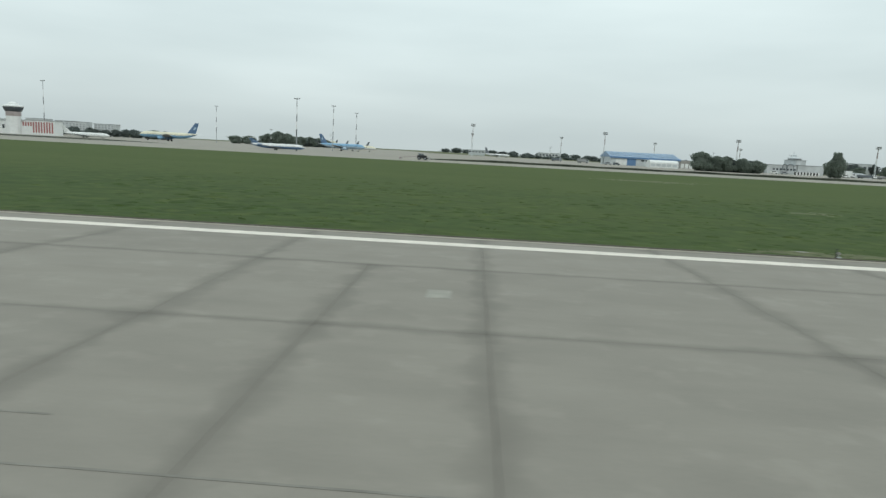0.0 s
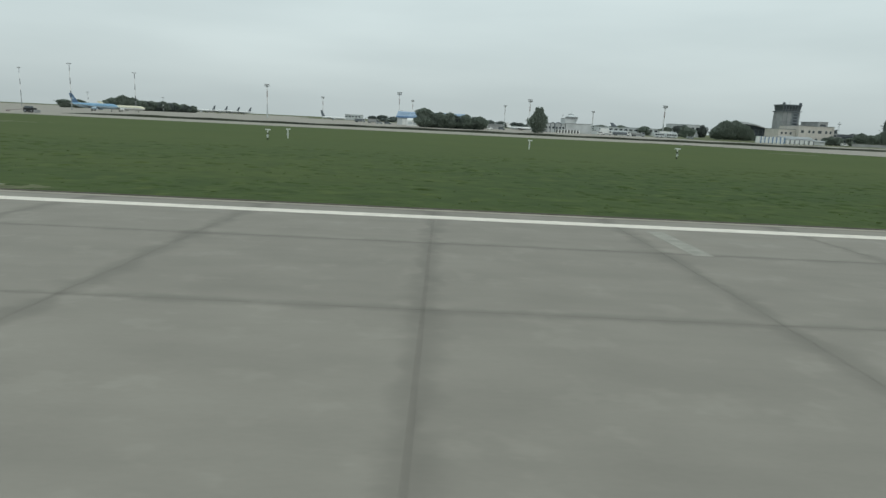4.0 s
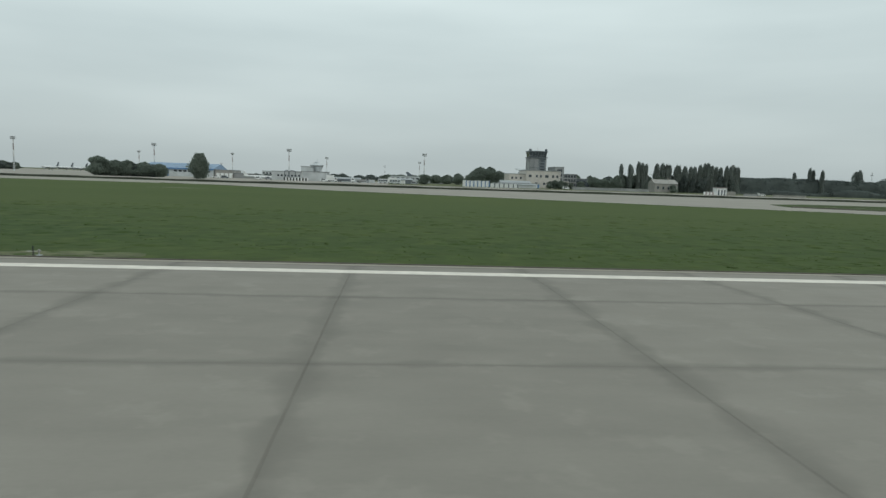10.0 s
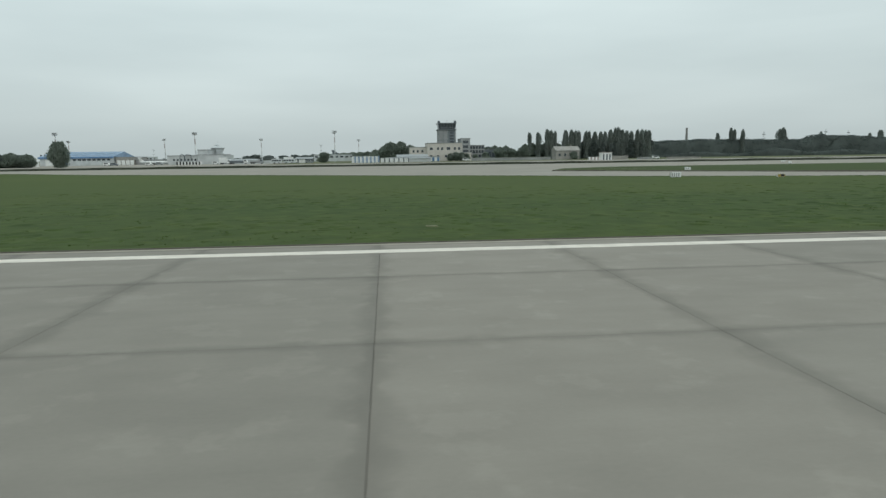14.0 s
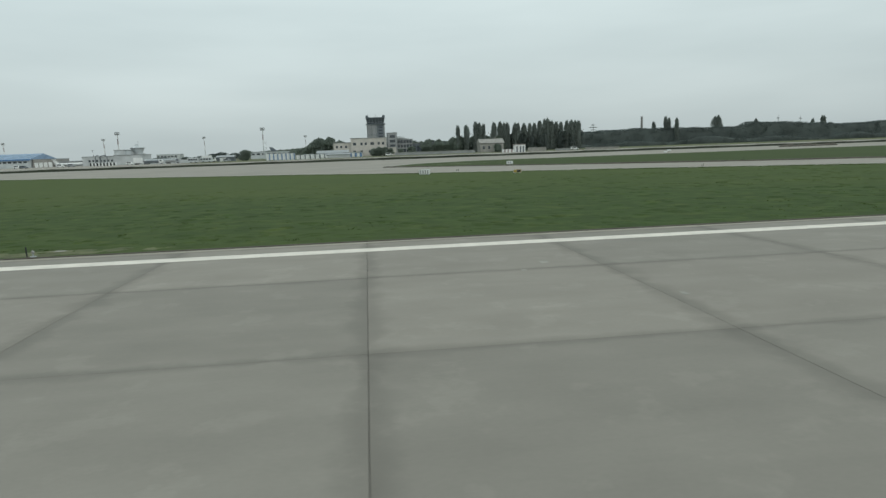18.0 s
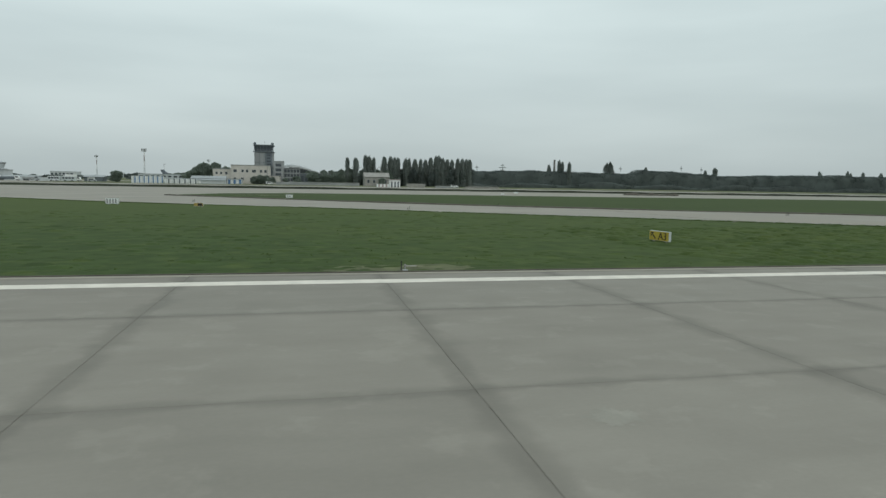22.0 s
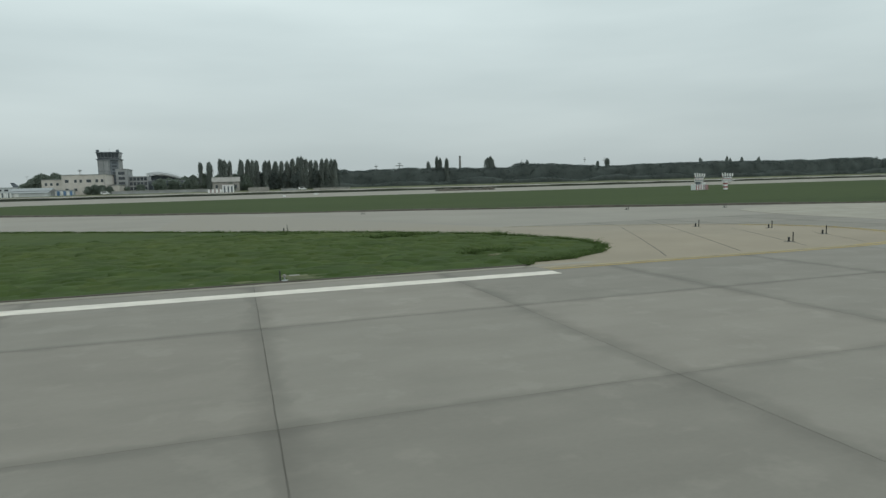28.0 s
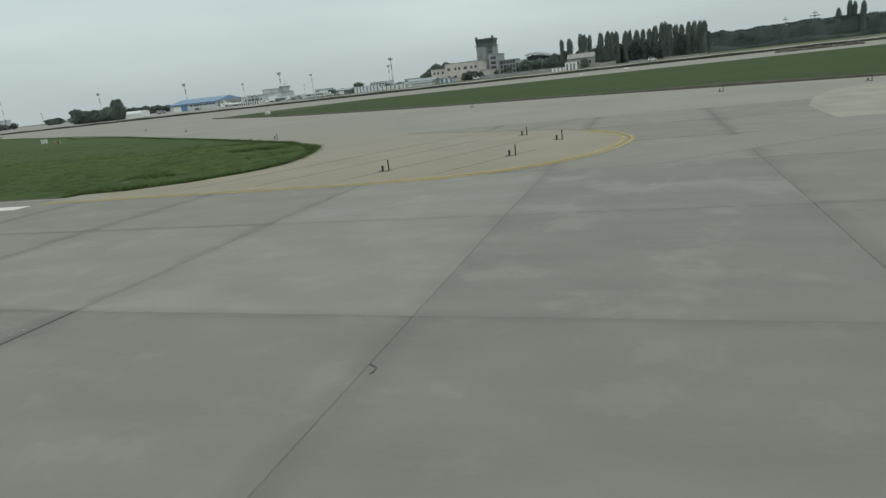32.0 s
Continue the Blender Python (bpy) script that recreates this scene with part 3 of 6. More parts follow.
# ---- aircraft on the apron ----
def half_hull(length, radius, top, nose=0.16, tail=0.34):
    """Upper or lower half of a fuselage that lies along x, nose towards +x."""
    bm = B()
    rings = []
    for i in range(25):
        s = i / 24
        r, lift = radius, 0.0
        if s < tail:
            k = s / tail
            r = radius * (0.12 + 0.88 * math.sin(k * math.pi / 2) ** 0.8)
            lift = (radius - r) * 0.75
        elif s > 1 - nose:
            k = (1 - s) / nose
            r = radius * math.sqrt(max(0.0025, 1 - (1 - k) ** 2))
            lift = -(radius - r) * 0.25
        ring = []
        for j in range(9):
            a = math.pi * j / 8 * (1 if top else -1)
            ring.append(bm.verts.new(((s - 0.5) * length, r * math.cos(a), lift + r * math.sin(a))))
        rings.append(ring)
    for a, b in zip(rings, rings[1:]):
        for j in range(8):
            bm.faces.new((a[j], a[j + 1], b[j + 1], b[j]))
    bmesh.ops.recalc_face_normals(bm, faces=bm.faces)
    return bm


def plate(bm, root, tip, thick):
    """A tapered aerofoil plate between two chords, each given as (leading point, trailing point)."""
    up = Vector((0, 0, 1)) if abs(tip[0][2] - root[0][2]) < abs(tip[0][1] - root[0][1]) else Vector((0, 1, 0))
    v = []
    for chord, t in ((root, thick), (tip, thick * 0.5)):
        a, b = Vector(chord[0]), Vector(chord[1])
        m = a.lerp(b, 0.35)
        v.append([bm.verts.new(p) for p in (a, m + up * t, b, m - up * t)])
    for i in range(4):
        bm.faces.new((v[0][i], v[0][(i + 1) % 4], v[1][(i + 1) % 4], v[1][i]))
    bm.faces.new(v[0][::-1])
    bm.faces.new(v[1])
    bmesh.ops.recalc_face_normals(bm, faces=bm.faces)
    return bm


def airliner(at, turn, length, label, top, belly, fin, t_tail=False, wings=True, group="parked airliners", girth=0.046, rise=None):
    """A parked jet: two-tone hull, wings, tail, engines, landing gear and a row of windows."""
    jet = thing("airliner", at, label, "airliner", group, turn)
    R = length * girth
    zc = R * 2.0 if not t_tail else R * 1.5
    hull = part("fuselage", half_hull(length, R, True), top, jet, smooth=True)
    low = part("belly", half_hull(length, R, False), belly, jet, smooth=True)
    for o in (hull, low):
        o.location.z = zc
    f = length * 0.5
    h = length * (rise or (0.11 if t_tail else 0.15))
    part("fin", plate(B(), ((-f * 0.66, 0, zc + R * 0.9), (-f * 0.95, 0, zc + R * 0.9)), ((-f * 0.93, 0, zc + R + h), (-f * 1.06, 0, zc + R + h)), R * 0.12), fin, jet)
    part("fin_flash", plate(B(), ((-f * 0.84, 0, zc + R + h * 0.35), (-f * 0.95, 0, zc + R + h * 0.35)), ((-f * 0.88, 0, zc + R + h * 0.62), (-f * 0.99, 0, zc + R + h * 0.62)), R * 0.16), PALE_BLUE if fin is NAVY else fin, jet)
    zt = zc + (R + h if t_tail else R * 0.4)
    for side in (-1, 1):
        part("tailplane", plate(B(), ((-f * 0.84, side * R * 0.3, zt), (-f * 0.98, side * R * 0.3, zt)), ((-f * 0.96, side * length * 0.15, zt + R * 0.2), (-f * 1.03, side * length * 0.15, zt + R * 0.2)), R * 0.1), WHITE, jet)
        if wings:
            part("wing", plate(B(), ((f * 0.22, side * R * 0.8, zc - R * 0.55), (-f * 0.22, side * R * 0.8, zc - R * 0.55)), ((-f * 0.30, side * length * 0.44, zc + R * 0.3), (-f * 0.40, side * length * 0.44, zc + R * 0.3)), R * 0.22), GREY, jet)
        ex, ey, ez = (-f * 0.62, R * 1.35, zc + R * 0.35) if t_tail else (f * 0.10, length * 0.15, zc - R * 0.95)
        er = R * (0.38 if t_tail else 0.52)
        part("engine", lathe(B(), [(er * 0.55, -er * 2.4), (er, -er * 0.8), (er * 1.05, er * 1.2), (er * 0.92, er * 2.0), (er * 0.8, er * 1.9)], 14, "x", (ex, side * ey, ez)), belly, jet, smooth=True)
        part("main_gear", tube(tube(B(), (-f * 0.06, side * R * 1.2, 0.0), (-f * 0.06, side * R * 1.2, zc - R * 0.5), R * 0.1), (-f * 0.06, side * R * 1.2 - 0.3, R * 0.28), (-f * 0.06, side * R * 1.2 + 0.3, R * 0.28), R * 0.28, None, 12), DARK, jet)
    part("nose_gear", tube(tube(B(), (f * 0.70, 0, 0.0), (f * 0.70, 0, zc - R * 0.7), R * 0.08), (f * 0.70, -0.2, R * 0.2), (f * 0.70, 0.2, R * 0.2), R * 0.2, None, 12), DARK, jet)
    for side in (-1, 1):
        bm = B()
        for i in range(int(length * 0.55)):
            x = -f * 0.55 + i * (f * 1.25) / int(length * 0.55)
            box(bm, x, x + 0.3, side * R * 0.985 - 0.02, side * R * 0.985 + 0.02, zc + R * 0.12, zc + R * 0.30)
        tagged(part("window_row", bm, GLASS, jet), kind="stuff")
    part("cockpit_window", box(B(), f * 0.88, f * 0.925, -R * 0.45, R * 0.45, zc + R * 0.22, zc + R * 0.42), GLASS, jet)
    return jet


airliner((-248.6, 505, -0.03), 180, 48, "large blue and cream airliner with a dark fin on the apron", CREAM_PAINT, LIVERY, NAVY, girth=0.050, rise=0.17)
airliner((-91.5, 436, -0.03), 4, 31, "blue airliner with a dark fin parked on the apron", LIVERY, PALE_BLUE, NAVY, girth=0.055, rise=0.19)
airliner((-90, 470, -0.03), 4, 33, "cream airliner parked behind a blue one", CREAM_PAINT, WHITE, CREAM_PAINT, rise=0.07)
airliner((-100, 318, -0.03), 0, 28, "small white T-tailed jet with a thin dark belly and fin", WHITE, NAVY, NAVY, True, rise=0.08)
airliner((-251, 400, -0.03), 0, 31, "white T-tailed jet beside the striped building", WHITE, WHITE, WHITE, True)
airliner((340, 658, -0.03), 0, 46, "white airliner with a dark tail behind the fence", WHITE, TIN, SLATE, rise=0.10)
airliner((204, 480, -0.03), 0, 24, "small white jet beside the old tower", WHITE, TIN, WHITE, True)
airliner((25, 700, -0.03), 0, 27, "white jet with a dark fin far across the apron", WHITE, TIN, SLATE, rise=0.24)
for i in range(4):
    airliner((-250 + 15.5 * i, 1070 + 14 * i, -0.03), 150, 44, "distant airliner in a parked row", WHITE, TIN, SLATE)


# ---- buildings ----
def window(parent, x, y, z0, w, h, name="window"):
    """A recessed dark pane in a frame, on a wall that faces the runway."""
    frame_ob = part(name, box(box(box(box(B(), x - w / 2 - 0.1, x + w / 2 + 0.1, y - 0.08, y - 0.003, z0 - 0.1, z0), x - w / 2 - 0.1, x + w / 2 + 0.1, y - 0.08, y - 0.003, z0 + h, z0 + h + 0.1), x - w / 2 - 0.1, x - w / 2, y - 0.08, y - 0.003, z0, z0 + h), x + w / 2, x + w / 2 + 0.1, y - 0.08, y - 0.003, z0, z0 + h), GREY_WALL, parent)
    part("pane", box(B(), x - w / 2, x + w / 2, y - 0.05, y - 0.004, z0, z0 + h), GLASS, frame_ob)


def block(parent, x0, x1, y0, y1, z1, mat, name="wall", roof=None, z0=-0.2):
    part(name, box(B(), x0, x1, y0, y1, z0, z1), mat, parent)
    part("roof_edge", box(B(), x0 - 0.3, x1 + 0.3, y0 - 0.3, y1 + 0.3, z1, z1 + 0.35), roof or GREY_WALL, parent)


# control tower
tower = thing("control_tower", (420.7, 518, 0), "dark grey control tower with a flared glazed cab", "control tower")
part("shaft", box(B(), -7.0, 0.6, -7, 7, -0.2, 25.0), GREY_WALL, tower)
part("stair_shaft", box(B(), 0.6, 7.2, -6.6, 7, -0.2, 24.8), GREY_WALL, tower)
part("dark_strip", box(B(), 0.9, 6.2, -6.66, -6.603, 2.0, 24.6), SLATE, tower)
for i in range(9):
    part("shaft_window", box(B(), 2.2, 5.2, -6.72, -6.663, 2.4 + i * 2.45, 3.7 + i * 2.45), GLASS, tower)
for x in (-6.6, -3.2, 0.2):
    part("shaft_rib", box(B(), x - 0.12, x + 0.12, -7.12, -7.003, 0, 24.9), SLATE, tower)
for z in (8.3, 16.6):
    part("floor_band", box(B(), -7.0, 0.55, -7.08, -7.003, z, z + 0.3), SLATE, tower)
part("gallery", box(B(), -7.7, 7.7, -7.7, 7.7, 25.0, 25.6), SLATE, tower)
bm = B()
lo = [bm.verts.new((x * 6.5, y * 6.5, 25.6)) for x, y in ((-1, -1), (1, -1), (1, 1), (-1, 1))]
hi = [bm.verts.new((x * 7.2, y * 7.2, 30.0)) for x, y in ((-1, -1), (1, -1), (1, 1), (-1, 1))]
bm.faces.new(hi)
bm.faces.new(lo[::-1])
for i in range(4):
    bm.faces.new((lo[i], lo[(i + 1) % 4], hi[(i + 1) % 4], hi[i]))
part("cab_glazing", bm, GLASS, tower)
for i in range(7):
    x = -1 + i / 3
    part("mullion", tube(B(), (x * 6.55, -6.58, 25.6), (x * 7.25, -7.3, 30.0), 0.16, None, 6), SLATE, tower)
part("cab_roof", box(B(), -7.6, 7.6, -7.6, 7.6, 30.0, 30.8), SLATE, tower)
for x in (-6.5, 6.5):
    part("corner_housing", lathe(B(), [(0.9, 30.8), (1.1, 31.3), (1.1, 32.0), (0.7, 32.5)], 10, "z", (x, -6.4, 0)), SLATE, tower)
tower.scale.z = 0.972
part("antenna", tube(B(), (0.4, -2, 31.0), (0.4, -2, 33.6), 0.12, 0.06), GREY, tower)
rail = B()
for i in range(13):
    x = -7.5 + 1.25 * i
    tube(rail, (x, -7.5, 25.6), (x, -7.5, 26.7), 0.05, None, 5)
tube(rail, (-7.5, -7.5, 26.7), (7.5, -7.5, 26.7), 0.06, None, 5)
part("gallery_rail", rail, GREY, tower)

office = thing("office_building", (407, 460, 0), "cream rendered office building below the control tower", "building")
block(office, -18.0, -5.5, 6, 26, 10.0, CREAM)
block(office, -5.5, 20.0, 2, 30, 12.8, CREAM)
block(office, 20.0, 27.0, 4, 28, 5.8, CREAM)
for x in (-15.5, -12.5, -9):
    window(office, x, 6, 6.4, 1.3, 1.6)
for x, w in ((-2.8, 2.4), (2.2, 1.6), (5.2, 1.6), (9.8, 3.0), (14.5, 1.6), (17.6, 1.6)):
    window(office, x, 2, 8.0, w * 0.85, 1.8)
for x in (-3.0, 2.0, 8.0, 15.0):
    window(office, x, 2, 2.6, 1.6, 1.6)
part("door", box(B(), 11.0, 13.0, 1.9, 1.996, -0.1, 2.6), SLATE, office)
part("downpipe", tube(B(), (18.9, 1.85, 0), (18.9, 1.85, 12.4), 0.12), GREY_WALL, office)
part("canopy", box(B(), -14, -6.5, 3.5, 6, 3.2, 3.5), TIN, office)

def pitched_shed(at, w, d, eave, ridge, wall, roof, label):
    """A low shed with a ridge along its length, doors in front."""
    sh = thing("low_shed", at, label, "shed", "low sheds")
    part("wall", box(B(), 0, w, 0, d, -0.1, eave), wall, sh)
    bm = B()
    for x in (-0.5, w + 0.5):
        [bm.verts.new((x, y, z)) for y, z in ((-0.6, eave - 0.1), (d / 2, ridge), (d + 0.6, eave - 0.1))]
    bm.verts.ensure_lookup_table()
    v = bm.verts
    for f in ((0, 1, 2), (5, 4, 3), (0, 3, 4, 1), (1, 4, 5, 2), (0, 2, 5, 3)):
        bm.faces.new([v[i] for i in f])
    bmesh.ops.recalc_face_normals(bm, faces=bm.faces)
    part("roof", bm, roof, sh)
    for x in (w * 0.28, w * 0.46):
        part("door", box(B(), x - 1.2, x + 1.2, -0.08, -0.003, 0, min(2.6, eave - 0.3)), WHITE, sh)
    return sh


pitched_shed((379, 440, 0), 21, 10, 3.4, 5.0, GREY_WALL, GREY, "low grey shed with a grey pitched roof")
pitched_shed((371.5, 428, 0), 30, 6, 2.3, 3.0, PANEL, GREY, "long low pale shed with white doors")
pitched_shed((305.5, 472, 0), 12, 8, 3.0, 4.2, SLATE, GREY, "dark low shed behind the parked buses")
pitched_shed((257, 466, 0), 22, 8, 2.4, 3.4, GREY_WALL, GREY, "long low grey shed behind the trucks")

hutrow = thing("striped_shed", (404, 452, 0), "low shed with blue and white striped doors", "shed")
block(hutrow, -5.5, 5.5, 0, 6, 3.1, TIN)
for i in range(6):
    part("door", box(B(), -5.1 + i * 1.75, -3.7 + i * 1.75, -0.08, -0.003, 0, 2.7), (WHITE, BLUE)[i % 2], hutrow)

annex = thing("glass_terminal", (452, 490, 0), "grey glazed terminal wing beside the control tower", "building")
block(annex, -23, -16, -4, 20, 16.6, GREY_WALL)
block(annex, -16, -4, 2, 22, 11.4, GREY_WALL)
block(annex, -4, 19, 4, 24, 8.2, SLATE)
for r in range(3):
    for i in range(5):
        part("window", box(B(), -15.5 + i * 2.3, -13.7 + i * 2.3, 1.9, 1.996, 2.2 + r * 3.3, 4.4 + r * 3.3), GLASS, annex)
for i in range(8):
    part("window", box(B(), -3.4 + i * 2.8, -1.2 + i * 2.8, 3.9, 3.996, 2.4, 6.6), GLASS, annex)
for r in range(4):
    part("window", box(B(), -21.5, -17.5, -4.1, -4.004, 2.5 + r * 3.5, 4.5 + r * 3.5), GLASS, annex)

arena = thing("arena_hall", (448, 625, 0), "glazed dark hall under a sweeping white roof", "hall")
def arena_roof(u):
    return 13.2 + 6.4 * math.sin(math.pi * (0.20 + 0.80 * u) ** 0.80) ** 0.9 - 1.6 * u


def roof_shell(u0, u1, y0, y1, drop0, drop1, thick):
    """A strip of the curved roof between two lines along the hall."""
    bm = B()
    rows = []
    for i in range(17):
        u = u0 + (u1 - u0) * i / 16
        x, z, k = -18.5 + 35.0 * u, arena_roof(u), 1 - 0.6 * u
        rows.append([bm.verts.new((x, y, h)) for y, h in ((y0, z - drop0 * k), (y1, z - drop1 * k), (y1, z - drop1 * k - thick), (y0, z - drop0 * k - thick))])
    for a, b in zip(rows, rows[1:]):
        for j in range(4):
            bm.faces.new((a[j], a[(j + 1) % 4], b[(j + 1) % 4], b[j]))
    bm.faces.new(rows[0])
    bm.faces.new(rows[-1][::-1])
    bmesh.ops.recalc_face_normals(bm, faces=bm.faces)
    return bm


part("end_wall", box(B(), -16.2, -15.2, 1.0, 29.0, -0.2, 13.6), PANEL, arena)
part("roof", roof_shell(0.0, 1.0, 4, 30, 2.0, 0.0, 0.5), PANEL, arena)
part("roof_skirt", roof_shell(0.06, 1.0, -3, 3.9, 4.0, 2.2, 0.5), GREY_WALL, arena)
part("roof_band", roof_shell(0.30, 0.86, -3.3, -3.05, 4.7, 4.7, 0.7), GREY_WALL, arena)
for i in range(8):
    u = (i + 0.9) / 8.75
    z = arena_roof(u) - 4.6 * (1 - 0.6 * u)
    part("glass_wall", box(B(), -15 + 4.0 * i, -11.02 + 4.0 * i, 0.6, 29.4, -0.2, z), GLASS, arena)
for i in range(9):
    part("mullion", box(B(), -15.15 + 4.0 * i, -14.85 + 4.0 * i, 0.3, 0.596, 0, 10.4), SLATE, arena)
for z in (3.4, 6.8, 10.1):
    part("transom", box(B(), -15.1, 16.1, 0.32, 0.59, z, z + 0.3), SLATE, arena)

# blue and white hangar
hangar = thing("hangar", (108, 510, 0), "white hangar with a dull blue pitched roof", "hangar")
part("wall", box(B(), 0, 54, 0, 40, -0.2, 6.3), TIN, hangar)
bm = B()
for x in (-0.8, 54.5):
    [bm.verts.new((x, y, z)) for y, z in ((-1.0, 6.5), (20, 10.6), (41, 6.5), (41, 6.1), (-1.0, 6.1))]
bm.verts.ensure_lookup_table()
v = bm.verts
bm.faces.new([v[i] for i in range(5)])
bm.faces.new([v[i] for i in range(9, 4, -1)])
for i in range(5):
    bm.faces.new((v[i], v[(i + 1) % 5], v[5 + (i + 1) % 5], v[5 + i]))
part("roof", bm, ROOF_BLUE, hangar)
part("fascia", box(B(), -0.9, 54.6, -1.15, -1.0, 5.4, 6.6), BLUE, hangar)
for k in range(2):
    for i in range(6):
        yy, zz = 4.5 + 7 * k, 6.5 + 4.1 * (5.5 + 7 * k) / 21
        part("roof_light", box(B(), 1.5 + i * 8.8, 9.0 + i * 8.8, yy, yy + 0.9, zz + 0.02, zz + 0.45), PALE_BLUE, hangar)
part("door", box(B(), 13, 20, -0.15, -0.004, -0.1, 5.2), BLUE, hangar)
for i in range(3):
    part("door_panel", box(B(), 4 + i * 3, 6.8 + i * 3, -0.12, -0.004, -0.1, 4.6), WHITE, hangar)
for i in range(8):
    part("window", box(B(), 24 + i * 3.6, 26.4 + i * 3.6, -0.1, -0.004, 3.6, 4.9), GLASS, hangar)
hangar_wing = thing("hangar_annex", (162.8, 512, 0), "low brownish hangar annex with flat roofs", "hangar")
block(hangar_wing, 0, 13, 0, 30, 5.9, STONE, roof=GREY)
block(hangar_wing, 13.4, 30, 4, 28, 3.6, GREY_WALL, roof=GREY)
for i in range(4):
    part("door", box(B(), 1 + i * 3.3, 3.6 + i * 3.3, -0.1, -0.004, 0, 3.6), WHITE, hangar_wing)

tent = thing("marquee", (129.3, 439, 0), "white arched marquee with clear side panels", "tent")
bm = B()
for k in range(2):
    for i in range(9):
        a = math.pi * i / 8
        bm.verts.new((-9.4 + 18.8 * k, 5 - 5 * math.cos(a), 3.4 + 1.7 * math.sin(a)))
bm.verts.ensure_lookup_table()
v = bm.verts
for i in range(8):
    bm.faces.new((v[i], v[i + 1], v[10 + i], v[9 + i]))
bm.faces.new([v[i] for i in range(9)])
bm.faces.new([v[i] for i in range(17, 8, -1)])
part("roof", bm, WHITE, tent)
part("wall", box(B(), -9.4, 9.4, 0.02, 9.98, -0.1, 3.4), WHITE, tent)
for i in range(5):
    part("side_panel", box(B(), -8.8 + i * 3.6, -5.8 + i * 3.6, -0.06, 0.016, 0.9, 2.7), TIN, tent)

# old white terminal and its small tower
old = thing("old_terminal", (233, 470, 0), "low white terminal building with arched ducts in front", "building")
block(old, -19, 2, 4, 24, 6.2, PANEL)
block(old, 2, 9, 6, 24, 10.2, PANEL)
block(old, 2.4, 21, 3.4, 5.9, 6.6, PANEL)
block(old, 9.4, 21, 6.3, 24, 6.6, PANEL)
for x0, x1 in ((-9.3, -6.3), (-6.0, -1.5)):
    bm = B()
    pts = [(x0, 1.6, 0.0)] + [(0.5 * (x0 + x1) - 0.5 * (x1 - x0) * math.cos(math.pi * i / 8), 1.6, 5.6 + 1.5 * math.sin(math.pi * i / 8)) for i in range(9)] + [(x1, 1.6, 2.4)]
    for a, b in zip(pts, pts[1:]):
        tube(bm, a, b, 0.28)
    part("arched_duct", bm, SLATE, old)
for i in range(7):
    part("window", box(B(), -15 + i * 2.5, -13.6 + i * 2.5, 3.9, 3.996, 2.6, 4.0), GLASS, old)

cab = thing("old_tower", (243.9, 497, 0), "old white control tower with a flared glass cab", "control tower")
part("shaft", box(B(), -3.2, 3.2, -2, 6, -0.2, 7.8), TIN, cab)
part("cab", lathe(B(), [(3.3, 7.2), (3.6, 8.2), (4.7, 10.7)], 8), TIN, cab)
part("cab_window_band", lathe(B(), [(4.7, 10.7), (5.1, 11.7)], 8), GREY_WALL, cab)
part("cab_roof", lathe(B(), [(5.3, 11.7), (5.3, 12.1), (3.0, 12.8), (1.5, 13.4), (1.3, 14.4), (0.4, 14.9)], 8), TIN, cab)
part("antenna", tube(B(), (0, 2, 14.0), (0, 2, 17.0), 0.14, 0.06), GREY, cab)
part("roof_dish", lathe(B(), [(0.2, 14.0), (1.2, 14.6), (1.3, 14.7)], 10, "z", (-2.0, 2, -0.6)), WHITE, cab)


def striped_fence(at, count, pitch, height, colours, label, thick=0.3):
    f = thing("striped_fence", at, label, "fence")
    for i in range(count):
        part("panel", box(B(), i * pitch, (i + 1) * pitch - 0.03, 0, thick, 0, height), colours[i % len(colours)], f)
    for i in range(0, count + 1, 3):
        part("post", box(B(), i * pitch - 0.08, i * pitch + 0.08, thick + 0.002, thick + 0.2, 0, height + 0.1), GREY, f)
    return f


striped_fence((225.5, 457, -0.06), 16, 1.08, 2.0, (BLACK, WHITE), "black and white striped blast fence")


def container(at, w, h, d, label, stripe):
    c = thing("container", at, label, "container", "striped containers")
    part("body", box(B(), -w / 2, w / 2, 0, d, 0, h), WHITE, c)
    part("stripe", box(B(), w / 2 - 0.75, w / 2 - 0.05, -0.03, -0.002, 0.05, h - 0.05), stripe, c)
    part("door_bar", box(B(), -0.05, 0.05, -0.06, -0.002, 0.2, h - 0.2), GREY, c)
    part("lid", box(B(), -w / 2 - 0.06, w / 2 + 0.06, -0.06, d + 0.06, h, h + 0.12), GREY, c)


for i in range(7):
    container((350.4 + i * 2.55, 414, -0.06), 2.5, 4.1 - 0.05 * (i % 3), 3.0, "tall white container with a blue stripe", BLUE)
for i in range(6):
    container((369.2 + i * 3.1, 414, -0.06), 2.9, 2.7, 3.0, "low white container with a grey stripe", SLATE)

# red and white building at the far end of the apron
red = thing("striped_building", (-304, 425, 0), "long white building with dull red panels", "building")
block(red, -40, -8, 0, 9, 8.8, WHITE)
block(red, -8, 15, 0, 9, 9.6, WHITE)
for i in range(8):
    part("red_panel", box(B(), -0.4 + i * 1.9, 0.7 + i * 1.9, -0.08, -0.003, 1.5, 8.8), RED, red)
for i in range(4):
    part("red_panel", box(B(), -7.6 + i * 1.8, -6.5 + i * 1.8, -0.1, -0.004, 5.8, 8.6), RED, red)
for i in range(9):
    part("window", box(B(), -38 + i * 3.2, -36.6 + i * 3.2, -0.08, -0.003, 3.4, 6.2), GLASS, red)
apron_tower = thing("apron_tower", (-317, 424, 0), "squat round apron tower with a red band", "control tower")
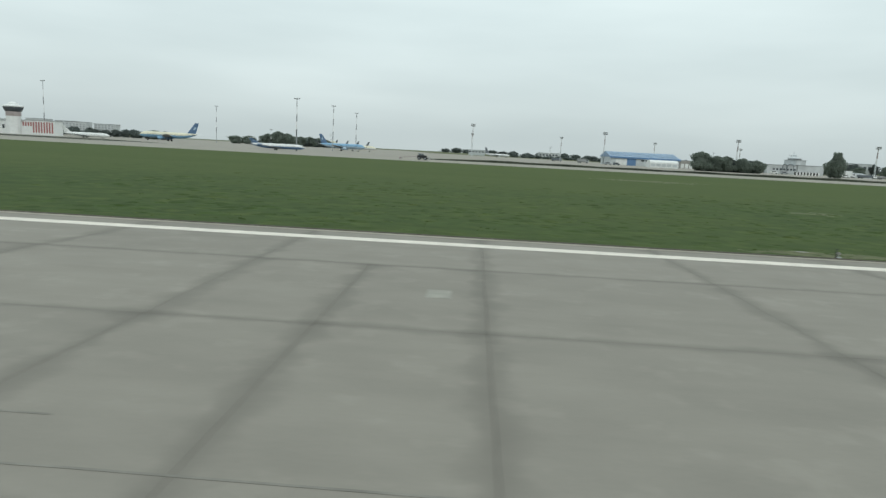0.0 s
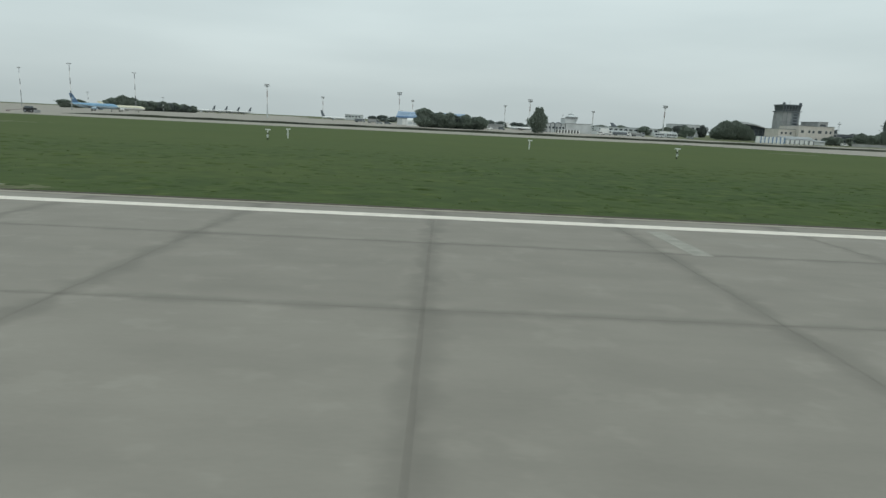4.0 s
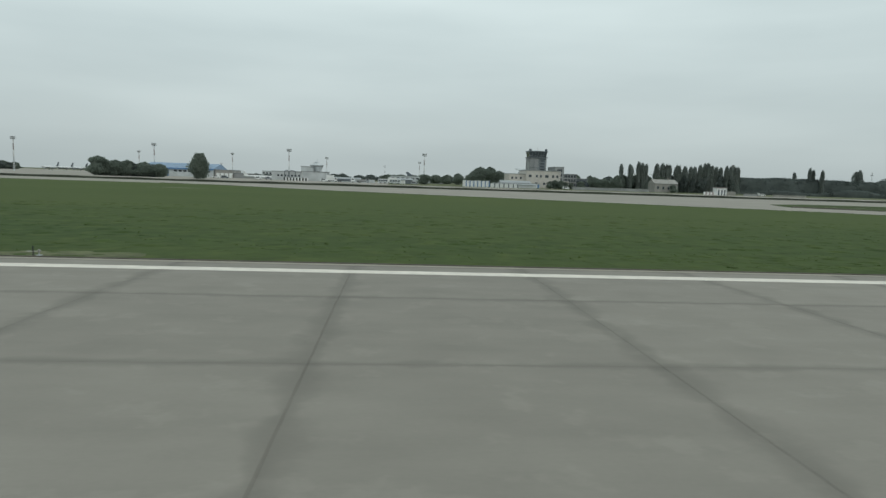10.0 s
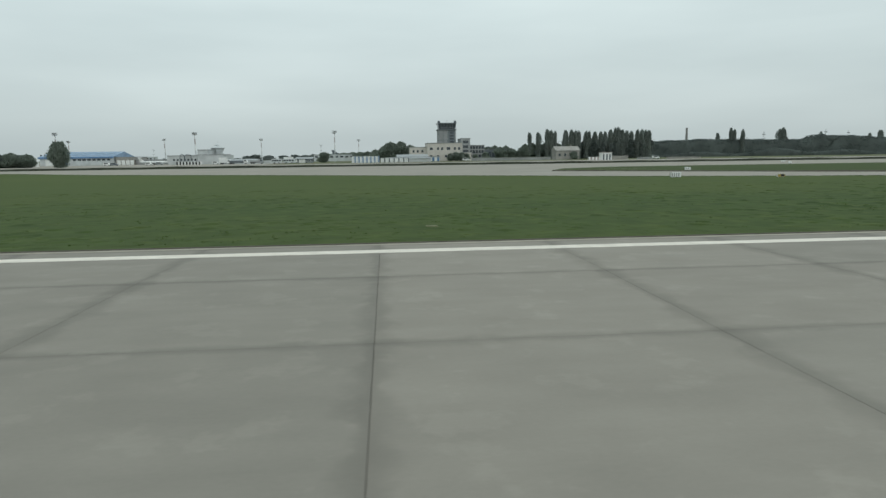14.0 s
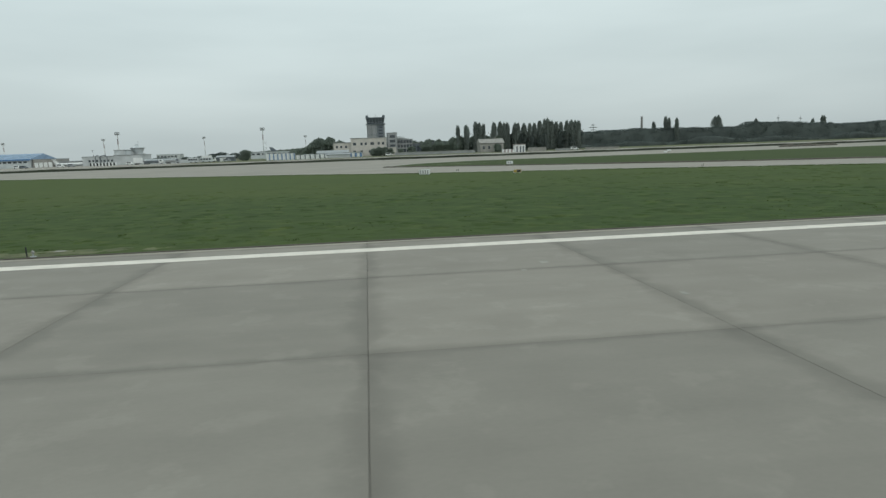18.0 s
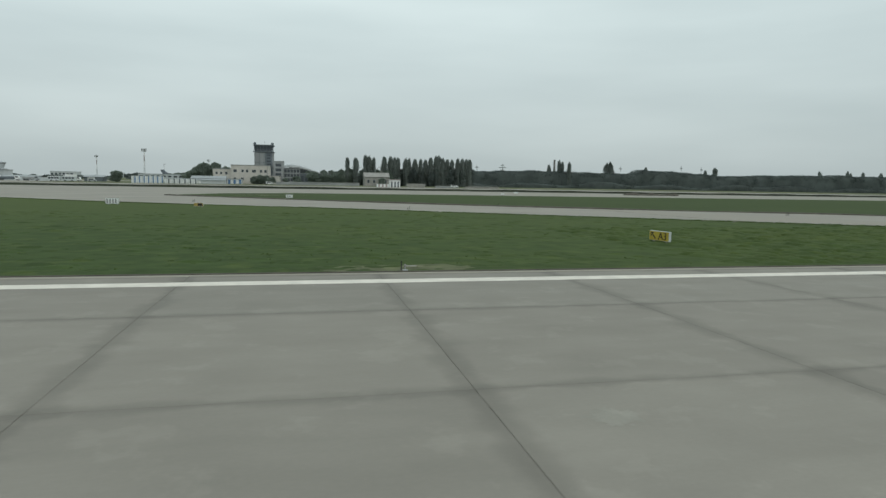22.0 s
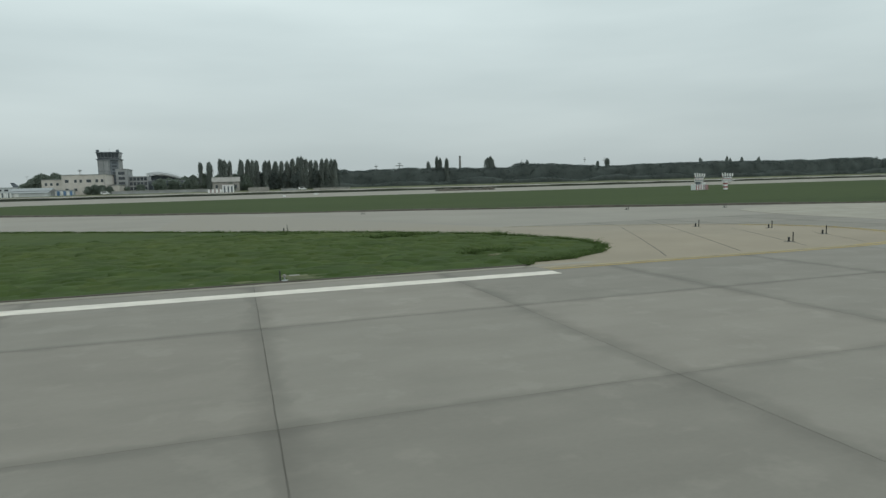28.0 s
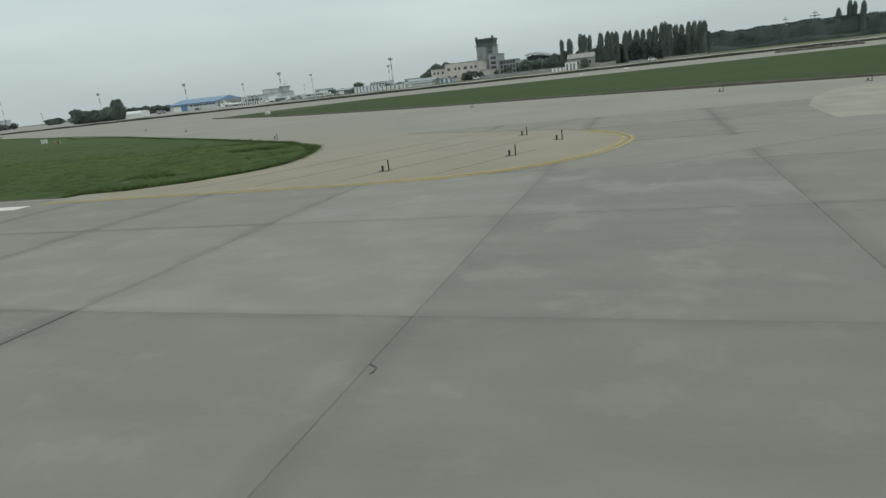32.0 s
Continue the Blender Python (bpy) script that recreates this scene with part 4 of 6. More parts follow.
part("shaft", lathe(B(), [(4.6, -0.2), (4.6, 12.0)], 14), WHITE, apron_tower)
part("red_band", lathe(B(), [(4.7, 12.0), (4.7, 15.0)], 14), BAND, apron_tower)
part("cab", lathe(B(), [(4.8, 15.0), (6.0, 17.0), (6.1, 18.2)], 14), GLASS, apron_tower)
part("cab_roof", lathe(B(), [(6.4, 18.2), (6.4, 18.8), (3.2, 20.0), (3.0, 20.8), (1.2, 21.6)], 14), WHITE, apron_tower)

# houses and sheds before the poplars
house = thing("brick_house", (501, 445, 0), "weathered pale brick house with a pitched roof", "house")
part("wall", box(B(), -8.5, 8.5, 0, 12, -0.2, 6.4), STONE, house)
bm = B()
for x in (-9, 9):
    [bm.verts.new((x, y, z)) for y, z in ((-0.6, 6.3), (6, 9.4), (12.6, 6.3))]
bm.verts.ensure_lookup_table()
v = bm.verts
for f in ((0, 1, 2), (5, 4, 3), (0, 3, 4, 1), (1, 4, 5, 2), (0, 2, 5, 3)):
    bm.faces.new([v[i] for i in f])
part("roof", bm, STONE, house)
for x in (-6, -2, 2, 6):
    window(house, x, 0, 2.2, 1.4, 2.0)
part("chimney", box(B(), 3, 3.9, 5, 5.9, 8.4, 10.6), STONE, house)

hut = thing("white_hut", (503, 370, -0.06), "small white hut with dark doorways", "hut")
part("wall", box(B(), -3.1, 3.1, 0, 5, 0, 4.3), WHITE, hut)
part("roof", box(B(), -3.4, 3.4, -0.4, 5.4, 4.3, 4.7), BAND, hut)
for x in (-1.9, 0.1, 1.9):
    part("doorway", box(B(), x - 0.45, x + 0.45, -0.06, -0.003, 0.05, 3.4), SLATE, hut)
striped_fence((492.3, 371, -0.06), 7, 1.05, 1.9, (WHITE, BAND), "low white and red striped fence")


def low_wall(x0, x1, y, h, label, mat):
    w = thing("low_wall", (x0, y, -0.06), label, "wall")
    n = max(2, int((x1 - x0) / 3))
    for i in range(n):
        a, b = (x1 - x0) * i / n, (x1 - x0) * (i + 1) / n
        part("wall_panel", box(B(), a, b - 0.04, 0, 0.25, 0, h), mat, w)
    part("coping", box(B(), -0.1, x1 - x0 + 0.1, -0.08, 0.33, h, h + 0.12), STONE, w)


low_wall(432, 489, 447, 1.9, "long dull concrete panel fence by the terminal", GREY_WALL)
low_wall(514, 526, 395, 2.3, "low grey concrete panel wall by the poplars", STONE)
low_wall(533, 543, 398, 1.2, "low dull concrete panel wall by the poplars", GREY_WALL)
low_wall(552, 575, 396, 1.1, "long grey concrete panel wall by the woods", STONE)
low_wall(252, 290, 462, 2.2, "long low wall behind the parked trucks", TIN)


# ---- vehicles ----
def wheel(parent, x, y, r):
    w = part("wheel", tube(B(), (x, y - 0.14, r), (x, y + 0.14, r), r, None, 14), DARK, parent)
    part("hub", tube(B(), (x, y - 0.16, r), (x, y + 0.16, r), r * 0.45, None, 10), GREY, w)


def truck(at, length, height, label, body, cabin, turn=0):
    t = thing("truck", at, label, "truck", "apron vehicles", turn)
    part("chassis", box(B(), -length / 2, length / 2, -1.0, 1.0, 0.7, 1.0), DARK, t)
    part("cargo_body", box(B(), -length / 2, length / 2 - 2.6, -1.25, 1.25, 1.0, height), body, t)
    bm = B()
    x = length / 2
    for y in (-1.2, 1.2):
        [bm.verts.new((x + a, y, z)) for a, z in ((-2.4, 0.7), (0, 0.7), (0, 1.7), (-0.5, 2.9), (-2.4, 2.9))]
    bm.verts.ensure_lookup_table()
    v = bm.verts
    bm.faces.new([v[i] for i in range(5)])
    bm.faces.new([v[i] for i in range(9, 4, -1)])
    for i in range(5):
        bm.faces.new((v[i], v[(i + 1) % 5], v[5 + (i + 1) % 5], v[5 + i]))
    bmesh.ops.recalc_face_normals(bm, faces=bm.faces)
    cabin_ob = part("cabin", bm, cabin, t)
    for y in (-1.215, 1.215):
        part("side_window", box(B(), x - 1.9, x - 0.6, y - 0.01, y + 0.01, 1.8, 2.6), GLASS, cabin_ob)
    for wx in (-length / 2 + 1.0, -length / 2 + 2.4, length / 2 - 1.2):
        for y in (-1.0, 1.0):
            wheel(t, wx, y, 0.5)


def bus(at, length, label, body):
    t = thing("bus", at, label, "bus", "apron buses")
    part("body", box(B(), -length / 2, length / 2, -1.4, 1.4, 0.4, 3.0), body, t)
    part("roof", box(B(), -length / 2 + 0.2, length / 2 - 0.2, -1.2, 1.2, 3.0, 3.2), WHITE, t)
    n = int(length / 1.7)
    for i in range(n):
        x = -length / 2 + 0.5 + i * (length - 0.8) / n
        part("window", box(B(), x, x + 1.25, -1.43, -1.402, 1.5, 2.6), GLASS, t)
    for wx in (-length / 2 + 2.0, length / 2 - 2.0):
        for y in (-1.3, 1.3):
            wheel(t, wx, y, 0.48)


def van(at, label, body, turn=0):
    t = thing("van", at, label, "van", "apron vehicles", turn)
    bm = B()
    for y in (-0.95, 0.95):
        [bm.verts.new((x, y, z)) for x, z in ((-2.4, 0.35), (2.4, 0.35), (2.4, 1.0), (1.5, 1.15), (0.9, 1.95), (-2.3, 1.95))]
    bm.verts.ensure_lookup_table()
    v = bm.verts
    bm.faces.new([v[i] for i in range(6)])
    bm.faces.new([v[i] for i in range(11, 5, -1)])
    for i in range(6):
        bm.faces.new((v[i], v[(i + 1) % 6], v[6 + (i + 1) % 6], v[6 + i]))
    bmesh.ops.recalc_face_normals(bm, faces=bm.faces)
    part("body", bm, body, t)
    for y in (-0.965, 0.965):
        part("side_window", box(B(), -1.8, 0.8, y - 0.01, y + 0.01, 1.2, 1.8), GLASS, t)
    for wx in (-1.5, 1.5):
        for y in (-0.85, 0.85):
            wheel(t, wx, y, 0.36)


truck((270, 448, -0.06), 12, 2.4, "dark flatbed truck parked in a row", SLATE, WHITE)
truck((282, 449, -0.06), 9, 2.0, "dark tipper truck parked in a row", GREY_WALL, GREY)
truck((260, 452, -0.06), 8, 4.6, "white box truck with a dark cab", WHITE, WHITE)
truck((304, 456, -0.06), 9, 4.4, "white box truck behind the buses", WHITE, WHITE)
bus((296, 447, -0.06), 7, "white apron bus with dark windows", TIN)
bus((304.5, 447, -0.06), 8, "white apron bus with dark windows", TIN)
for x, y, body, label in ((255, 447, WHITE, "white van parked on the apron"), (216, 452, GREY, "grey van parked on the apron"), (209, 452, WHITE, "white van parked on the apron"), (186, 452, SLATE, "dark van by the hangar annex"), (178, 460, WHITE, "white van by the hangar annex"), (318, 447, GREY, "grey van beside the buses"), (428, 449, WHITE, "white van by the office building"), (546, 399, WHITE, "white van by the low wall"), (104, 470, SLATE, "dark van by the hangar"), (98, 470, GREY, "grey van by the hangar")):
    van((x, y, -0.06), label, body)
truck((88, 520, -0.06), 9, 3.4, "grey truck beside the hangar", GREY_WALL, GREY)
truck((72, 560, -0.06), 9, 3.0, "dark truck on the open apron", SLATE, GREY)

tug = thing("snow_plough", (-21, 258, 0.1), "dark heavy plough vehicle on the grass strip", "vehicle")
part("body", box(B(), -2.2, 1.6, -1.3, 1.3, 0.7, 1.9), DARK, tug)
part("cabin", box(B(), -1.8, 0.4, -1.1, 1.1, 1.9, 2.6), SLATE, tug)
part("boom", tube(B(), (-2.2, 0, 1.5), (-9.0, 0, 0.7), 0.18, 0.12), BAND, tug)
part("boom_head", box(B(), -9.8, -8.8, -0.5, 0.5, 0.1, 0.9), BAND, tug)
part("blade", prism(B(), [(2.2, -1.9), (2.6, -1.9), (2.6, 1.9), (2.2, 1.9)], 0.1, 1.2), GREY_WALL, tug)
part("arm", tube(B(), (1.5, 0, 1.0), (2.3, 0, 0.7), 0.15), DARK, tug)
for wx in (-1.5, 1.0):
    for y in (-1.2, 1.2):
        wheel(tug, wx, y, 0.7)


# ---- trees ----
rng = random.Random(5)


def leaf_cloud(name, mat, core_verts, core_faces, centres, sizes, seed):
    """A mesh of dark inner shells and many small leaf sprays that face every way."""
    g = np.random.RandomState(seed)
    n = len(centres)
    u = g.normal(0, 1, (n, 3))
    u /= np.linalg.norm(u, axis=1)[:, None]
    w = np.cross(u, g.normal(0, 1, (n, 3)))
    w /= np.linalg.norm(w, axis=1)[:, None]
    v = np.zeros((n, 4, 3))
    for i, (a, b) in enumerate(((-1.0, -0.6), (0.7, -0.9), (1.0, 0.5), (-0.5, 0.9))):
        v[:, i] = centres + (u * (a * g.uniform(0.6, 1.3, n))[:, None] + w * (b * g.uniform(0.6, 1.3, n))[:, None]) * sizes[:, None]
    k = len(core_verts)
    verts = np.concatenate([np.array(core_verts, float).reshape(-1, 3), v.reshape(-1, 3)])
    loops = np.concatenate([np.array(core_faces, int).reshape(-1), k + np.arange(n * 4)])
    me = bpy.data.meshes.new(name)
    me.vertices.add(len(verts))
    me.vertices.foreach_set("co", verts.reshape(-1))
    me.loops.add(len(loops))
    me.loops.foreach_set("vertex_index", loops)
    me.polygons.add(len(loops) // 4)
    me.polygons.foreach_set("loop_start", np.arange(0, len(loops), 4))
    me.update(calc_edges=True)
    me.materials.append(mat)
    return me


def shell(shape, x, y, w, h, share, g, rings=8, sides=10):
    """The dense, uneven heart of a crown, as points and quads."""
    pts = []
    for j in range(rings):
        k = 0.03 + 0.90 * j / (rings - 1)
        for i in range(sides):
            a, d = 2 * math.pi * i / sides, shape(k) * w * share * g.uniform(0.75, 1.1)
            pts.append((x + d * math.cos(a), y + d * math.sin(a), k * h))
    return pts, [(j * sides + i, j * sides + (i + 1) % sides, (j + 1) * sides + (i + 1) % sides, (j + 1) * sides + i) for j in range(rings - 1) for i in range(sides)]


def crown_points(shape, n, g):
    """Places of leaf sprays within a crown of unit size, bunched on uneven boughs."""
    lumps = [(g.uniform(0, 6.28), g.uniform(0.08, 0.98), g.uniform(0.5, 1.3)) for _ in range(14)]
    k, a = g.uniform(0, 1, n) ** 0.92, g.uniform(0, 6.2832, n)
    reach = np.array([shape(q) for q in k])
    for la, lk, lr in lumps:
        near = np.clip(1 - (np.abs(k - lk) * 4.5) ** 2, 0, None) * np.clip(np.cos(a - la), 0, None)
        reach = reach * (1 + (lr - 1) * near)
    d = reach * np.sqrt(g.uniform(0.35, 1.0, n)) * g.uniform(0.85, 1.16, n)
    return np.stack([d * np.cos(a), d * np.sin(a), k + g.normal(0, 0.012, n)], 1)


def crown_mesh(name, mat, n, shape, size, seed):
    """A crown of unit width and height. shape(k): relative radius at height k."""
    g = np.random.RandomState(seed)
    pts, quads = shell(shape, 0, 0, 1.0, 1.0, 0.66, g)
    return leaf_cloud(name, mat, pts, quads, crown_points(shape, n, g), size * g.uniform(0.5, 1.4, n), seed)


def trunk_mesh(h, r0, limbs, seed):
    r = random.Random(seed)
    bm = B()
    tube(bm, (0, 0, -0.3), (0.05 * h, 0.02 * h, h * 0.5), r0, r0 * 0.65, 8)
    tube(bm, (0.05 * h, 0.02 * h, h * 0.5), (0.03 * h, 0, h * 0.9), r0 * 0.65, r0 * 0.2, 7)
    for i in range(limbs):
        a, z = r.uniform(0, 6.28), h * r.uniform(0.3, 0.65)
        tube(bm, (0.04 * h, 0.01 * h, z), (0.3 * h * math.cos(a), 0.3 * h * math.sin(a), z + 0.25 * h), r0 * 0.4, r0 * 0.1, 5)
    return mesh_of("trunk", bm, BARK)


def round_shape(k):
    return max(0.08, math.sqrt(max(0.0, 1 - (2 * k - 0.95) ** 2 * 0.98)))


def oval_shape(k):
    return max(0.06, math.sin(math.pi * min(1, 0.12 + 0.80 * k)) ** 0.5)


def poplar_shape(k):
    return max(0.12, (0.80 + 0.20 * math.sin(math.pi * min(1.0, 0.15 + 0.85 * k))) * max(0.05, 1 - max(0, (k - 0.76) / 0.28) ** 3.0))


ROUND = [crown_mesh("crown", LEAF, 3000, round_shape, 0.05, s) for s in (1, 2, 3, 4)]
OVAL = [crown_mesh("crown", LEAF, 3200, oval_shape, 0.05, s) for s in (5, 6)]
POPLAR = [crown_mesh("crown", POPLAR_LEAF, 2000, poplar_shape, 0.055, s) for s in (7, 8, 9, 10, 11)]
TRUNK = trunk_mesh(1.0, 0.035, 5, 3)


def tree(at, w, h, kind, label, category="tree", group="", low=0.04):
    """w: crown's half width, h: full height."""
    t = thing("tree", at, label, category, group)
    tr = new("trunk", TRUNK)
    tr.parent, tr.scale = t, (h * 0.7, h * 0.7, h * 0.85)
    cr = new("crown", kind[rng.randrange(len(kind))])
    cr.parent, cr.location = t, (0, 0, h * low)
    cr.scale, cr.rotation_euler = (w, w, h * (1 - low)), (0, 0, rng.uniform(0, 6.28))
    return t


for x, y, w, h in ((133.2, 380, 6.6, 10.8), (138.4, 382, 4.4, 8.2), (142.6, 381, 5.4, 8.9), (148.6, 382, 5.2, 9.0), (153.5, 384, 4.6, 7.0), (158.5, 382, 6.0, 8.3), (163.0, 384, 4.2, 6.6), (166.6, 383, 5.0, 7.5)):
    tree((x, y, -0.06), w, h, ROUND, "rounded dark green tree in a short row", group="row of rounded trees")
tree((197.4, 356, -0.06), 4.9, 13.6, OVAL, "tall oval dark green tree standing alone")
for x, y, w, h in ((369, 520, 6.5, 11.5), (375, 522, 8.0, 15.0), (383, 523, 8.0, 15.4), (391, 524, 6.5, 12.5), (397, 528, 5, 10)):
    tree((x, y, -0.06), w, h, ROUND, "broad dark tree in a dense clump", group="clump by the tower")
for x, y, w, h in ((296, 790, 9, 8.5), (312, 770, 9, 8.8), (324, 730, 8, 8.6), (336, 690, 8, 8.8), (346, 640, 7, 8.6), (354, 600, 6, 8.6), (362, 575, 5, 10), (326, 470, 5, 7.4)):
    tree((x, y, -0.06), w, h, ROUND, "dark tree behind the parked airliner", group="trees behind the apron")
for x, y, w, h in ((458, 478, 5.5, 9.5), (466, 480, 5, 8.5), (473, 484, 4, 6.8), (438, 470, 2.6, 4.6), (446, 472, 3.5, 6.0), (417.5, 455, 2.8, 5.4), (421.5, 455, 3.0, 6.3), (425.5, 454, 3.0, 6.0), (429.5, 456, 2.6, 5.2), (449, 560, 4, 9.0), (455, 566, 5, 11), (461, 563, 5, 10.4), (468, 560, 5, 12), (474, 540, 4, 11.5), (478.5, 484, 4.4, 11.6), (485, 492, 5, 12.5), (497, 495, 6, 12.5), (507, 494, 5, 12), (504, 440, 3, 5.5), (514, 486, 5, 12)):
    tree((x, y, -0.06), w, h, ROUND, "leafy dark green tree beside the buildings", group="trees beside the terminal")
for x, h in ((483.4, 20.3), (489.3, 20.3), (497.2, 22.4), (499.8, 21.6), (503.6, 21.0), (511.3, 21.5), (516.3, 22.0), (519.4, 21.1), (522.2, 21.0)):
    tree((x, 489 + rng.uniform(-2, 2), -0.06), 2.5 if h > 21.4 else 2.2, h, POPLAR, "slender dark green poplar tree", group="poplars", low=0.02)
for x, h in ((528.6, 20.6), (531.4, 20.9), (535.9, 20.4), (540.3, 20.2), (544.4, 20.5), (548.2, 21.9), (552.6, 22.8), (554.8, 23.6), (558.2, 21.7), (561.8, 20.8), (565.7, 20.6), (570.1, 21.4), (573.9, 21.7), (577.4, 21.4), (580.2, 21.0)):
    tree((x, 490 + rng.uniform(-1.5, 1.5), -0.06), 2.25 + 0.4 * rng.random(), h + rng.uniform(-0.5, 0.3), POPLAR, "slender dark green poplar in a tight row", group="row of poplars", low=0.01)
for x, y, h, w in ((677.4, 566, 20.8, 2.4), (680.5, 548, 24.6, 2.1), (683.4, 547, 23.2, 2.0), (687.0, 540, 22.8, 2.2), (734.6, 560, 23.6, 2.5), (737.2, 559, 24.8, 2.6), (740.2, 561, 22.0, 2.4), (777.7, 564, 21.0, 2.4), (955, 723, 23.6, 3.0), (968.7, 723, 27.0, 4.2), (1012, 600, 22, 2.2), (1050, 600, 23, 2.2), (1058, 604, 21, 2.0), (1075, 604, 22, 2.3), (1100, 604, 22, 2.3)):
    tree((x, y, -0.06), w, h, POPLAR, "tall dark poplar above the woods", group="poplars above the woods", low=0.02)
for x, y, w, h in ((-259, 786, 9, 13.5), (-246, 785, 10, 16.8), (-235, 788, 9, 14.8), (-231, 803, 8, 12), (-226, 817, 8, 12.2), (-219, 836, 8, 12.8), (-213, 855, 8, 12), (-207, 872, 8, 10.6), (-200, 886, 7, 9.2), (-252, 700, 9, 9), (-268, 702, 9, 8.5), (-318, 640, 7, 8), (-330, 642, 8, 9)):
    tree((x, y, -0.06), w, h, ROUND, "dark round tree behind the apron", group="trees behind the apron")


def woods(name, spots, label):
    """Far woods: clumps of leaves in one mesh, too many trees to count."""
    g = np.random.RandomState(11)
    pts, quads, centres, sizes = [], [], [], []
    for x, y, w, h in spots:
        p, q = shell(round_shape, x, y, w, h, 0.78, g, 6, 8)
        quads += [tuple(i + len(pts) for i in f) for f in q]
        pts += p
        n = int(110 + 22 * min(h, 18))
        centres.append(crown_points(round_shape, n, g) * (w, w, h) + (x, y, 0))
        sizes.append(g.uniform(0.22, 0.75, n) * (1 + w / 14))
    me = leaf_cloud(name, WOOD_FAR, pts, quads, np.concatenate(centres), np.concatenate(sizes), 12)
    return tagged(new(name, me), label, "woods", kind="stuff")


r0 = random.Random(5)
spots = [(133 + i * 1.75 + r0.uniform(-0.6, 0.6), 383 + r0.uniform(-1.2, 1.2), r0.uniform(2.4, 3.4), 8.3 - 0.10 * i + 0.6 * math.sin(i * 0.9)) for i in range(20)]
woods("tree_fill", spots, "dense leaves between the trees of a short row")
HEDGE = ((-259, 792, 11.5), (-246, 792, 13.5), (-233, 802, 11.5), (-219, 836, 11.5), (-207, 872, 10.2), (-200, 890, 8.0))
r2 = random.Random(21)
spots = []
spots += [(525 + i * 2.7 + r2.uniform(-1, 1), 491 + r2.uniform(-2, 4), r2.uniform(2.6, 3.6), r2.uniform(11.5, 14.5)) for i in range(22)]
spots += [(480 + i * 3.2 + r2.uniform(-1, 1), 493 + r2.uniform(-2, 4), r2.uniform(2.6, 3.8), r2.uniform(6.5, 9.5)) for i in range(15)]
woods("undergrowth", spots, "dense dark undergrowth at the foot of the poplars")


spots = []
for (xa, ya, ha), (xb, yb, hb) in zip(HEDGE, HEDGE[1:]):
    for i in range(8):
        k = i / 8
        spots.append((xa + (xb - xa) * k + r2.uniform(-2, 2), ya + (yb - ya) * k + r2.uniform(-2, 2), r2.uniform(5, 7), (ha + (hb - ha) * k) * r2.uniform(0.86, 1.0)))
woods("tree_row", spots, "continuous low row of dark trees behind the apron")


def tree_belt(name, x0, x1, front, height, count, label, seed):
    """A closed belt of woodland: one ragged leafy face and top over a solid heart. height(x): the general height of the canopy."""
    g = np.random.RandomState(seed)

    def ragged(x, z=0.0):
        return noise.noise(Vector((x * 0.045, z * 0.1, seed))), noise.noise(Vector((x * 0.16, z * 0.2, seed + 5))), noise.noise(Vector((x * 0.5, z * 0.5, seed + 9)))

    def top(x):
        a, b, c = ragged(x)
        return height(x) * (1 + 0.10 * a) + 1.1 * b + 0.7 * c

    pts, quads = [], []
    steps = int((x1 - x0) / 2.5)
    for i in range(steps + 1):
        x = x0 + (x1 - x0) * i / steps
        h = top(x) * 0.93
        pts += [(x, front + 1.6, -0.2), (x, front + 1.8, h * 0.7), (x, front + 4.5, h), (x, front + 26, h * 0.98)]
    for i in range(steps):
        quads += [(4 * i + j, 4 * i + 4 + j, 4 * i + 5 + j, 4 * i + 1 + j) for j in range(3)]
    centres, sizes = [], []
    for x, k, d, q in zip(g.uniform(x0, x1, count), g.uniform(0, 1, count), g.uniform(0, 1, count), g.uniform(0, 1, count)):
        h = top(x)
        if q < 0.62:
            z = h * k
            a, b, c = ragged(x, z)
            y = front + 1.2 - 2.6 * b - 1.1 * c + 3.6 * k ** 4 + 1.4 * d
        else:
            y, z = front + 3.5 + 20 * d, h - 1.3 * k ** 2 + 0.3
        centres.append((x, y, z))
        sizes.append(0.22 + 0.5 * d * k)
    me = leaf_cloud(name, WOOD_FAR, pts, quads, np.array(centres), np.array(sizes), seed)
    return tagged(new(name, me), label, "woods", kind="stuff")


def canopy(x):
    rise = max(0.0, min(1.0, (x - 755) / 10)) * max(0.0, min(1.0, (850 - x) / 50))
    return 14.0 + 3.6 * rise + 0.7 * math.sin(x * 0.021) + max(0.0, x - 800) * 0.010


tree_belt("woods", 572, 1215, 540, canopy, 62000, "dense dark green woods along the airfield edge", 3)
tree_belt("shrubs", 580, 1215, 531, lambda x: 4.2 + 1.6 * math.sin(x * 0.09) + 1.2 * math.sin(x * 0.037), 16000, "low scrub in front of the woods", 4)
spots = [(1190 + i * 16 + r2.uniform(-5, 5), 640 + i * 5 + r2.uniform(-20, 20), 9, 17 + i * 0.12 + r2.uniform(-2, 3)) for i in range(90)]
spots += [(-560 + i * 9 + r2.uniform(-3, 3), 715 + r2.uniform(-12, 12), 6.5, 8.0 + r2.uniform(-1.5, 1.5)) for i in range(24)]
spots += [(-1200 + i * 13 + r2.uniform(-5, 5), 860 + r2.uniform(-12, 12), 8, 14 + r2.uniform(-2, 3)) for i in range(50)]
spots += [(-330 + i * 11 + r2.uniform(-5, 5), 905 + r2.uniform(-12, 12), 8, 5 + r2.uniform(-1, 1)) for i in range(12)]
spots += [(60 + i * 10 + r2.uniform(-4, 4), 930 + r2.uniform(-15, 15), 7, 4.2 + r2.uniform(-1, 1)) for i in range(42)]
